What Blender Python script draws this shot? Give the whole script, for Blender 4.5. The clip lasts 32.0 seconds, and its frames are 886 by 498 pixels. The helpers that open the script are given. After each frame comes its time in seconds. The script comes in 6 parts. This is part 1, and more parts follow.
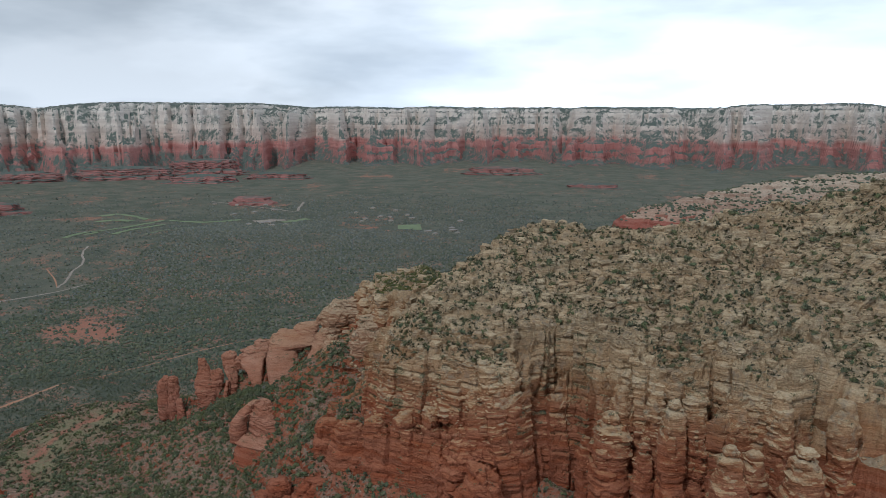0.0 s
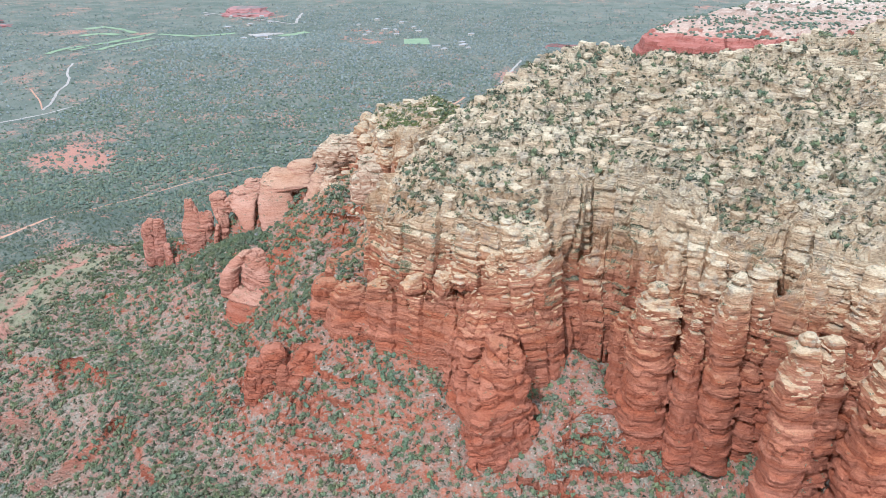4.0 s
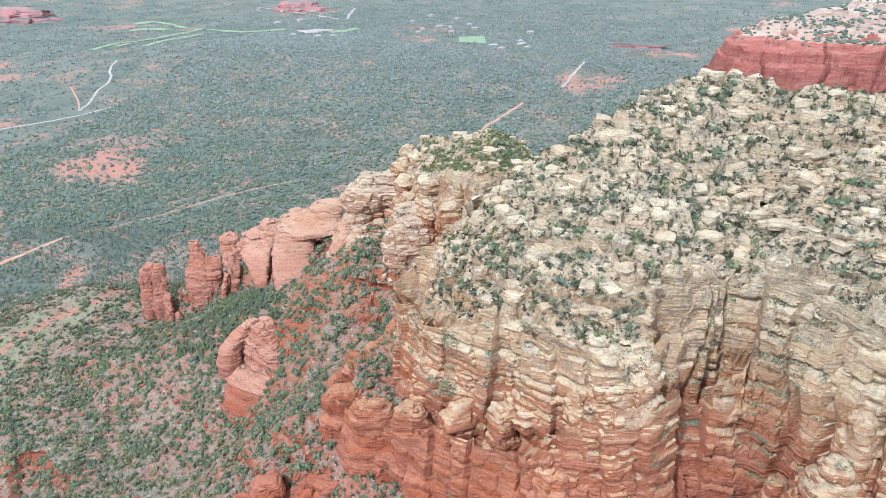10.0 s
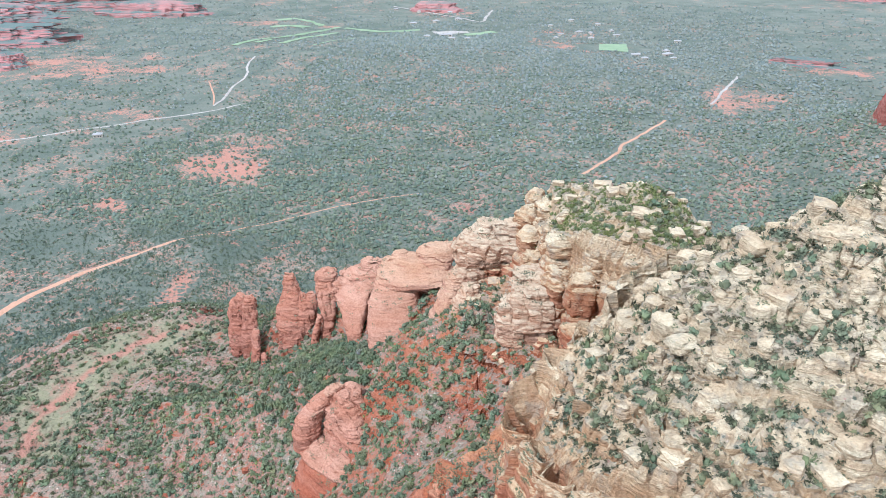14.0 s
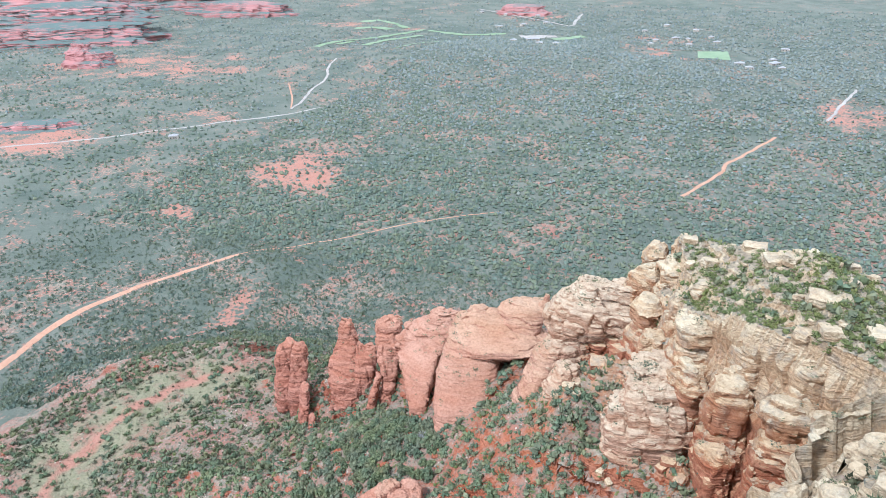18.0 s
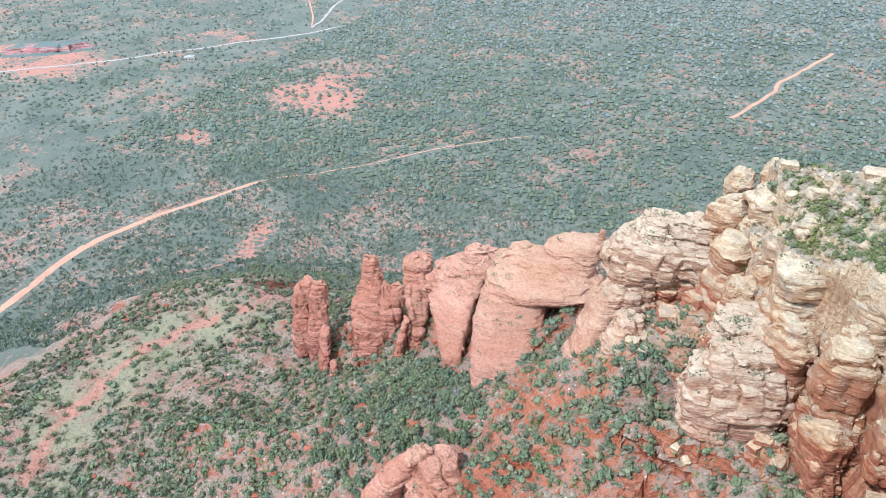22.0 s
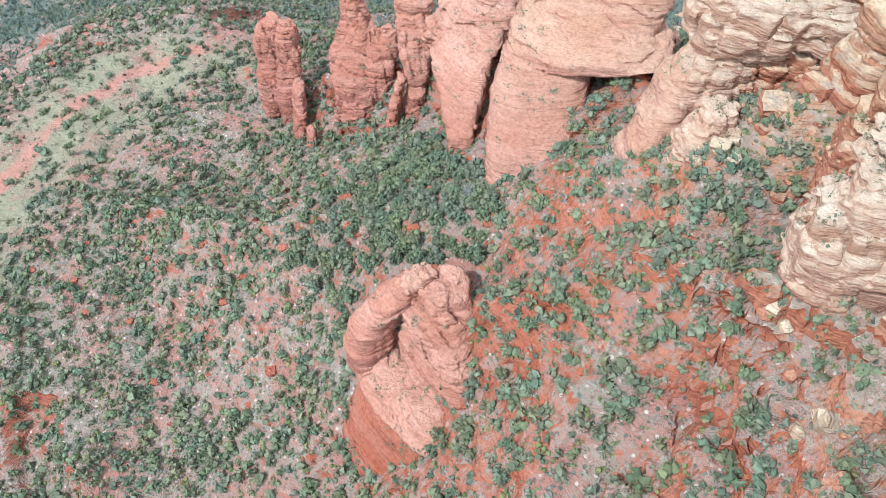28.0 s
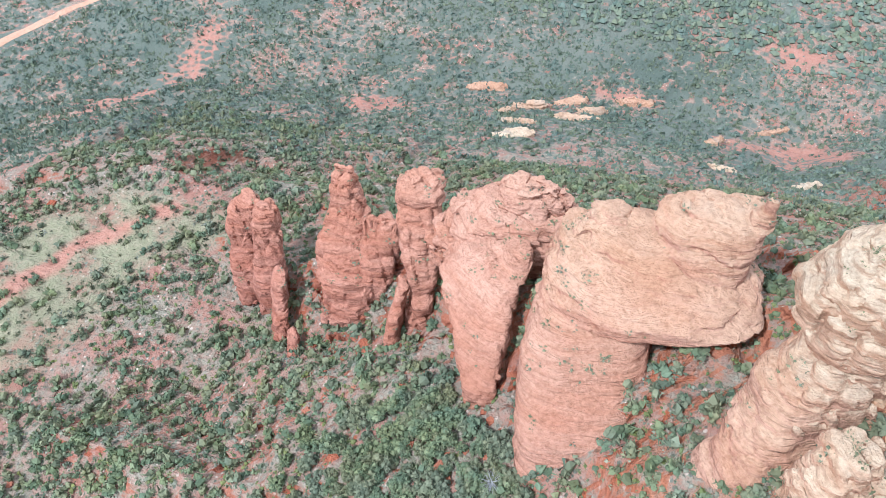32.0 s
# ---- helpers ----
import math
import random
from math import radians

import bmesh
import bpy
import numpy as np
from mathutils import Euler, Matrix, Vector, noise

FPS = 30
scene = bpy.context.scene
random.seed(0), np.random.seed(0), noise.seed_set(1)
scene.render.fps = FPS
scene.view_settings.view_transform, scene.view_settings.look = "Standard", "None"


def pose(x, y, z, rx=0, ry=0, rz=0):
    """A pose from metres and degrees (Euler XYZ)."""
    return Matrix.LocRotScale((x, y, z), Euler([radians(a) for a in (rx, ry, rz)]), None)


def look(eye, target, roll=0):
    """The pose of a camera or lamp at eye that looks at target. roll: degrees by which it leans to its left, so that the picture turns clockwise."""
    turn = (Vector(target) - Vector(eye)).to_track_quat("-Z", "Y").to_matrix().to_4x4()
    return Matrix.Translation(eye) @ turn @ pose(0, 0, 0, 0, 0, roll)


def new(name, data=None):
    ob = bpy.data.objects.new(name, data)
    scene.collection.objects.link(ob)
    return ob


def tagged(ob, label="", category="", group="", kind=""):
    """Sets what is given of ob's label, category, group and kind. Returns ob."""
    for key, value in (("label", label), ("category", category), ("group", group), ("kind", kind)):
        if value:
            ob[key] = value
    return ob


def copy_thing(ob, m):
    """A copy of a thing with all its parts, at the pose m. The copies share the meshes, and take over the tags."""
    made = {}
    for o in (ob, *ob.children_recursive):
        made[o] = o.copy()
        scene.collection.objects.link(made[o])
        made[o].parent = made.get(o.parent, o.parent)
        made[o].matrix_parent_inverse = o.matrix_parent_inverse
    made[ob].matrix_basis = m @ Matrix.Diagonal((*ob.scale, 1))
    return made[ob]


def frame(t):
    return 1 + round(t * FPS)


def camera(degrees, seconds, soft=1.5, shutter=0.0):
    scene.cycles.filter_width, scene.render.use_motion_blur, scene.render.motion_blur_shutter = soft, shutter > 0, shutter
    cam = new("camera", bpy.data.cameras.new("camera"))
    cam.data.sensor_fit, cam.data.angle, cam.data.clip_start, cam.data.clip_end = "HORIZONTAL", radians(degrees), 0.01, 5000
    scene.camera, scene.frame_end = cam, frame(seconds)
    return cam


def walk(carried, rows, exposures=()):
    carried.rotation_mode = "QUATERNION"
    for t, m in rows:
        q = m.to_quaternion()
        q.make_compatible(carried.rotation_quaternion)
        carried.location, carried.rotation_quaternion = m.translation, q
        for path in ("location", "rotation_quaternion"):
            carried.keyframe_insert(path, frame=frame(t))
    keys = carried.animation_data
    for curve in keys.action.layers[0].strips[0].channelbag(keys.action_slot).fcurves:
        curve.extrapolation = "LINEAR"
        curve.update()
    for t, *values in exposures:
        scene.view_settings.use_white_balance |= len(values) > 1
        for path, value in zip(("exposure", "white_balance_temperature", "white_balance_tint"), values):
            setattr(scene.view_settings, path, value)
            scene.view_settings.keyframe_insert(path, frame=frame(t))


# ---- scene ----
from mathutils.bvhtree import BVHTree

cam = camera(63.3, 32.0, 0.6)
METRES, EYE, TILT, LEAN, TURN = 400.0, 250.0, -11.0, 0.0, 0.0
ROWS = [
    (0.0, 0.0, 0.0, 0.0, 0.0, 0.0, -0.0),
    (0.5, -0.0009, 0.0172, 0.0022, 0.2, -2.0, -0.16),
    (1.0, -0.0016, 0.0343, 0.0041, 0.36, -3.93, -0.26),
    (1.5, -0.0024, 0.0515, 0.0059, 0.47, -5.85, -0.32),
    (2.0, -0.0034, 0.0691, 0.0078, 0.55, -7.83, -0.3),
    (2.5, -0.0043, 0.0875, 0.0097, 0.61, -9.88, -0.24),
    (3.0, -0.0052, 0.1055, 0.0122, 0.63, -11.89, -0.15),
    (3.5, -0.0061, 0.1231, 0.0142, 0.63, -13.85, -0.05),
    (5.5, -0.0091, 0.1946, 0.0252, 0.61, -15.05, 0.17),
    (6.0, -0.01, 0.213, 0.0274, 0.56, -15.05, 0.19),
    (6.5, -0.0111, 0.2312, 0.0295, 0.5, -15.05, 0.25),
    (7.0, -0.0117, 0.2493, 0.0311, 0.41, -15.06, 0.28),
    (7.5, -0.0124, 0.2674, 0.0329, 0.33, -15.08, 0.3),
    (8.0, -0.0132, 0.2862, 0.035, 0.24, -15.1, 0.3),
    (8.5, -0.0141, 0.3038, 0.0377, 2.1, -15.07, -0.03),
    (9.0, -0.0152, 0.3215, 0.0407, 2.67, -15.09, -0.1),
    (9.5, -0.0162, 0.3393, 0.0435, 3.83, -15.06, -0.33),
    (10.0, -0.0176, 0.3581, 0.0465, 4.87, -15.06, -0.51),
    (10.5, -0.0195, 0.3757, 0.0493, 5.59, -15.04, -0.72),
    (11.0, -0.0214, 0.3935, 0.0523, 6.27, -15.05, -0.97),
    (11.5, -0.0238, 0.4111, 0.0551, 7.06, -15.03, -1.24),
    (12.0, -0.0266, 0.4292, 0.0578, 7.9, -15.0, -1.49),
    (12.5, -0.0294, 0.4468, 0.0608, 8.79, -15.03, -1.62),
    (13.0, -0.0329, 0.4638, 0.0633, 10.26, -15.09, -1.84),
    (13.5, -0.0367, 0.481, 0.0659, 11.98, -15.17, -2.07),
    (14.0, -0.0409, 0.4991, 0.0683, 15.2, -15.3, -2.55),
    (14.5, -0.0453, 0.5163, 0.0706, 17.43, -15.36, -2.87),
    (16.5, -0.0696, 0.5838, 0.0759, 20.16, -15.39, -3.23),
    (17.0, -0.0766, 0.6002, 0.0763, 20.84, -15.42, -3.33),
    (17.5, -0.0837, 0.617, 0.0753, 21.22, -15.46, -3.39),
    (18.0, -0.0916, 0.6344, 0.074, 21.62, -15.42, -3.44),
    (18.5, -0.0986, 0.649, 0.0727, 21.94, -15.44, -3.47),
    (19.0, -0.1047, 0.6607, 0.0707, 22.27, -15.48, -3.37),
    (19.5, -0.1097, 0.6704, 0.0681, 22.57, -15.52, -3.25),
    (20.0, -0.1142, 0.6788, 0.0653, 22.83, -15.21, -3.1),
    (20.5, -0.1178, 0.6852, 0.0617, 23.1, -15.84, -3.05),
    (21.0, -0.121, 0.6924, 0.0589, 23.36, -18.71, -2.88),
    (21.5, -0.1242, 0.6992, 0.0559, 23.5, -20.21, -2.8),
    (22.0, -0.1276, 0.7059, 0.0527, 23.59, -21.37, -2.78),
    (22.5, -0.131, 0.7122, 0.0497, 23.64, -24.2, -2.8),
    (23.0, -0.1343, 0.7198, 0.0473, 23.69, -27.32, -2.78),
    (23.5, -0.1378, 0.727, 0.0449, 23.68, -29.82, -2.81),
    (24.0, -0.1416, 0.7346, 0.0421, 23.68, -32.47, -2.83),
    (24.5, -0.1453, 0.7423, 0.0395, 23.62, -35.4, -2.82),
    (25.0, -0.1489, 0.7502, 0.0372, 23.54, -38.27, -2.78),
    (25.5, -0.1527, 0.7584, 0.035, 23.49, -41.17, -2.78),
    (27.5, -0.1755, 0.8063, 0.0283, 23.5, -44.73, -3.14),
    (28.0, -0.1827, 0.821, 0.0278, 23.52, -44.74, -3.22),
    (28.5, -0.19, 0.8349, 0.0299, 23.55, -44.73, -3.28),
    (29.0, -0.1975, 0.8488, 0.0326, 23.54, -44.71, -3.33),
    (29.5, -0.2046, 0.8652, 0.0355, 23.57, -43.05, -3.2),
    (30.0, -0.2127, 0.8788, 0.038, 23.56, -41.11, -3.44),
    (30.5, -0.2203, 0.8936, 0.0408, 23.53, -41.09, -3.48),
    (31.0, -0.2278, 0.9084, 0.0425, 23.53, -41.05, -3.53),
    (31.5, -0.2354, 0.9239, 0.0416, 23.5, -41.01, -3.56),
    (32.0, -0.2432, 0.9394, 0.0405, 23.52, -40.96, -3.55),
]
EXPOSURES = [
    (0.0, -1.3, 5650, 8), (1.0, -0.8, 5400, 8), (1.5, -0.35, 5250, 8), (2.0, 0.08, 5050, 8), (2.5, 0.3, 5060, 8), (3.0, 0.44, 5060, 8), (3.5, 0.48, 5060, 8), (5.5, 0.62, 5060, 8), (9.0, 0.62, 5060, 8), (14.0, 0.64, 5060, 8),
    (19.0, 0.7, 5030, 8), (25.0, 0.84, 5030, 8), (28.0, 0.85, 5030, 8), (32.0, 0.86, 5030, 8),
]
walk(cam, [(t, pose(0, 0, EYE, TILT, LEAN, TURN) @ pose(METRES * x, METRES * y, METRES * z, 90 + pitch, roll, yaw)) for t, x, y, z, yaw, pitch, roll in ROWS], EXPOSURES)

# ---------------------------------------------------------------- light
SUN_HEIGHT, SUN_SIDE = radians(52), radians(215)   # compass turn of the sun, from +y towards +x
world = bpy.data.worlds.new("sky")
scene.world = world
world.use_nodes = True


class Nodes:
    """Short hand for building a node tree."""

    def __init__(self, tree):
        self.t = tree

    def add(self, kind, **inputs):
        n = self.t.nodes.new(kind)
        for k, v in inputs.items():
            self.put(n, k, v)
        return n

    def put(self, n, key, v):
        key = int(key[1:]) if key[0] == "i" and key[1:].isdigit() else key.replace("_", " ")
        if isinstance(v, bpy.types.NodeSocket):
            self.t.links.new(v, n.inputs[key])
        else:
            n.inputs[key].default_value = v

    def math(self, op, a, b=0.0, c=0.0, clamp=False):
        n = self.add("ShaderNodeMath", i0=a, i1=b, i2=c)
        n.operation, n.use_clamp = op, clamp
        return n.outputs[0]

    def mix(self, f, a, b, how="MIX"):
        n = self.t.nodes.new("ShaderNodeMix")
        n.data_type, n.blend_type = "RGBA", how
        n.clamp_factor = True
        for i, v in ((0, f), (6, a), (7, b)):
            if isinstance(v, bpy.types.NodeSocket):
                self.t.links.new(v, n.inputs[i])
            else:
                n.inputs[i].default_value = v if i == 0 else (*v, 1.0)[:4]
        return n.outputs[2]

    def noise(self, vec, scale, detail=4.0, rough=0.55):
        return self.add("ShaderNodeTexNoise", Vector=vec, Scale=scale, Detail=detail, Roughness=rough).outputs[0]

    def scaled(self, vec, x, y, z):
        return self.add("ShaderNodeMapping", Vector=vec, Scale=(x, y, z)).outputs[0]

    def span(self, v, a, b, c=0.0, d=1.0):
        n = self.add("ShaderNodeMapRange", Value=v)
        for i, q in enumerate((a, b, c, d)):
            n.inputs[i + 1].default_value = q
        return n.outputs[0]

    def ramp(self, f, stops):
        n = self.add("ShaderNodeValToRGB", Fac=f)
        e = n.color_ramp.elements
        while len(e) < len(stops):
            e.new(0.5)
        for k, (p, c) in zip(e, stops):
            k.position, k.color = p, (*c, 1.0)
        return n.outputs[0]


W = Nodes(world.node_tree)
W.t.nodes.clear()
sky = W.add("ShaderNodeTexSky")
sky.sky_type, sky.sun_disc, sky.sun_elevation, sky.sun_rotation, sky.dust_density = "NISHITA", False, SUN_HEIGHT, SUN_SIDE, 2.0
ray = W.add("ShaderNodeTexCoord").outputs["Generated"]
flat = W.scaled(ray, 1.0, 1.0, 3.2)
cloud = W.noise(flat, 2.3, 6.0, 0.55)
cover = W.span(cloud, 0.22, 0.40, 0.8, 1.0)
grey = W.ramp(W.noise(W.scaled(ray, 1.3, 1.3, 5.0), 2.2, 5.0, 0.5), [(0.36, (7.4, 7.9, 8.3)), (0.5, (9.6, 10.0, 10.2)), (0.62, (12.0, 12.2, 12.2))])
axes = W.add("ShaderNodeSeparateXYZ", Vector=ray)
lift = W.math("MULTIPLY", W.span(axes.outputs[2], 0.0, 0.5, 3.3, 0.85), W.span(W.math("MULTIPLY_ADD", cloud, 0.5, axes.outputs[0]), -0.1, 0.5, 0.72, 1.45))
dome = W.mix(cover, sky.outputs[0], W.mix(1.0, grey, W.add("ShaderNodeCombineXYZ", X=lift, Y=lift, Z=lift).outputs[0], "MULTIPLY"))
W.add("ShaderNodeOutputWorld", Surface=W.add("ShaderNodeBackground", Color=dome, Strength=0.07).outputs[0])

sun = new("sun", bpy.data.lights.new("sun", "SUN"))
sun.data.energy, sun.data.angle, sun.data.color = 3.1, radians(5), (1.0, 0.96, 0.9)
ds = Vector((math.sin(SUN_SIDE) * math.cos(SUN_HEIGHT), math.cos(SUN_SIDE) * math.cos(SUN_HEIGHT), math.sin(SUN_HEIGHT)))
sun.matrix_world = look(ds * 900, (0, 0, 0))


# ---------------------------------------------------------------- materials
def material(name, rough=0.9):
    m = bpy.data.materials.new(name)
    m.use_nodes = True
    n = Nodes(m.node_tree)
    b = m.node_tree.nodes["Principled BSDF"]
    b.inputs["Roughness"].default_value = rough
    b.inputs["Specular IOR Level"].default_value = 0.25
    return m, n, b


def bump(n, b, height, strength=0.5, distance=0.3):
    n.put(b, "Normal", n.add("ShaderNodeBump", Height=height, Strength=strength, Distance=distance).outputs[0])


STRATA = [(0.0, (0.4, 0.118, 0.058)), (0.4, (0.45, 0.14, 0.064)), (0.58, (0.49, 0.175, 0.08)), (0.67, (0.54, 0.25, 0.118)),
          (0.75, (0.61, 0.375, 0.195)), (0.85, (0.68, 0.49, 0.285)), (1.0, (0.71, 0.572, 0.368))]
FIN_STRATA = [(0.0, (0.46, 0.178, 0.112)), (0.2, (0.51, 0.22, 0.136)), (0.36, (0.55, 0.264, 0.166)), (0.5, (0.575, 0.305, 0.195)), (0.62, (0.58, 0.335, 0.200)), (0.8, (0.62, 0.42, 0.264)), (1.0, (0.66, 0.51, 0.342))]
BUTTE_STRATA = [(0.0, (0.36, 0.115, 0.083)), (0.3, (0.42, 0.135, 0.098)), (0.5, (0.46, 0.165, 0.122)), (0.535, (0.56, 0.33, 0.244)), (0.56, (0.62, 0.47, 0.362)), (0.7, (0.52, 0.36, 0.273)), (1.0, (0.68, 0.57, 0.450))]


def sandstone(n, pos, up, lift=0.0, strata=STRATA, worn=0.12):
    """Bedded sandstone: red below, orange between, cream on top and on weathered treads; returns colour and relief."""
    z = n.add("ShaderNodeSeparateXYZ", Vector=pos).outputs[2]
    patch = n.noise(pos, 0.045, 3.0)
    zz = n.math("ADD", n.math("MULTIPLY_ADD", patch, 16.0, z), lift - 8.0)
    zz = n.math("ADD", zz, n.math("MULTIPLY", n.span(z, 88.0, 116.0, worn, 1.0), n.span(up, 0.15, 0.95, -12.0, 15.0 if worn < 0.5 else 22.0)))
    col = n.ramp(n.span(zz, 50.0, 150.0), strata)
    warp = n.add("ShaderNodeVectorMath", i0=pos, i1=n.add("ShaderNodeCombineXYZ", Z=n.math("MULTIPLY", n.noise(pos, 0.04, 2.0), 4.0)).outputs[0]).outputs[0]
    beds = n.noise(n.scaled(warp, 0.045, 0.045, 0.34), 1.0, 5.0, 0.62)
    tilted = n.add("ShaderNodeMapping", Vector=warp, Rotation=(0.22, -0.16, 0.0), Scale=(0.12, 0.12, 1.7)).outputs[0]
    thin = n.noise(tilted, 1.0, 4.0, 0.65)
    grain = n.noise(pos, 1.3, 6.0, 0.7)
    streak = n.noise(n.scaled(pos, 0.45, 0.45, 0.05), 1.0, 4.0, 0.6)
    crack = n.add("ShaderNodeTexVoronoi", Vector=n.add("ShaderNodeVectorMath", i0=n.scaled(pos, 0.13, 0.13, 0.42), i1=n.add("ShaderNodeTexNoise", Vector=pos, Scale=0.35, Detail=3.0).outputs[1]).outputs[0], Scale=1.0)
    crack.feature = "DISTANCE_TO_EDGE"
    joint = n.span(crack.outputs["Distance"], 0.0, 0.035)
    col = n.mix(n.span(beds, 0.36, 0.64), n.mix(1.0, col, (0.86, 0.78, 0.74), "MULTIPLY"), n.mix(0.1, col, (0.72, 0.6, 0.48)))
    col = n.mix(n.span(thin, 0.54, 0.66, 0.0, 0.5 if worn < 0.3 else 0.26), col, n.mix(1.0, col, (0.62, 0.52, 0.48), "MULTIPLY"))
    col = n.mix(n.span(streak, 0.56, 0.74, 0.0, 0.45 if worn < 0.3 else 0.25), col, n.mix(1.0, col, (0.55, 0.47, 0.45), "MULTIPLY"))
    col = n.mix(n.span(grain, 0.34, 0.56), n.mix(1.0, col, (0.75, 0.7, 0.66), "MULTIPLY"), col)
    col = n.mix(n.math("MULTIPLY", n.math("SUBTRACT", 1.0, joint), n.span(patch, 0.45, 0.6, 0.0, 0.22)), col, n.mix(1.0, col, (0.55, 0.48, 0.45), "MULTIPLY"))
    # grey patina and lichen in ragged patches
    coat = n.noise(pos, 0.22, 6.0, 0.72)
    col = n.mix(n.math("MULTIPLY", n.span(coat, 0.5, 0.66, 0.0, 0.6 if worn < 0.3 else 0.2), n.span(zz, 108.0, 128.0)), col, n.mix(grain, (0.2, 0.175, 0.14), (0.42, 0.36, 0.28)))
    # bedding planes: thin dark seams on steep faces, undercut shade put into the colour
    seam = n.math("MAXIMUM", n.span(n.math("ABSOLUTE", n.math("SUBTRACT", beds, 0.5)), 0.0, 0.022, 1.0, 0.0), n.span(n.math("ABSOLUTE", n.math("SUBTRACT", thin, 0.47)), 0.0, 0.02, 0.7, 0.0))
    seam = n.math("MULTIPLY", seam, n.span(up, 0.75, 0.45))
    col = n.mix(n.math("MULTIPLY", seam, n.span(patch, 0.4, 0.62, 0.05, 0.5)), col, n.mix(1.0, col, (0.5, 0.43, 0.4), "MULTIPLY"))
    relief = n.math("ADD", n.math("MULTIPLY", thin, 2.2), n.math("ADD", n.math("MULTIPLY", grain, 0.8), n.math("MULTIPLY", beds, 1.8)))
    relief = n.math("ADD", relief, n.math("SUBTRACT", n.math("MULTIPLY", joint, 0.1), n.math("MULTIPLY", seam, 0.25)))
    return col, relief


def rock_material(name, lift=0.0, strata=STRATA, worn=0.12):
    m, n, b = material(name, 0.92)
    geo = n.add("ShaderNodeNewGeometry")
    col, relief = sandstone(n, geo.outputs["Position"], n.add("ShaderNodeSeparateXYZ", Vector=geo.outputs["Normal"]).outputs[2], lift, strata, worn)
    n.put(b, "Base Color", col)
    bump(n, b, relief, 0.9, 0.9)
    return m


ROCK = rock_material("bedded_sandstone")
PALE_ROCK = rock_material("pale_sandstone", 30.0)
RED_ROCK = rock_material("red_sandstone", -4.0)
BUTTE_ROCK = rock_material("butte_sandstone", 0.0, BUTTE_STRATA)


PINK_ROCK = rock_material("pale_pink_sandstone", 5.0, FIN_STRATA, 0.7)
LEDGE_ROCK = rock_material("pale_ledge_sandstone", 128.0, FIN_STRATA)
FIN_ROCK = rock_material("salmon_sandstone", -4.0, FIN_STRATA, 0.42)


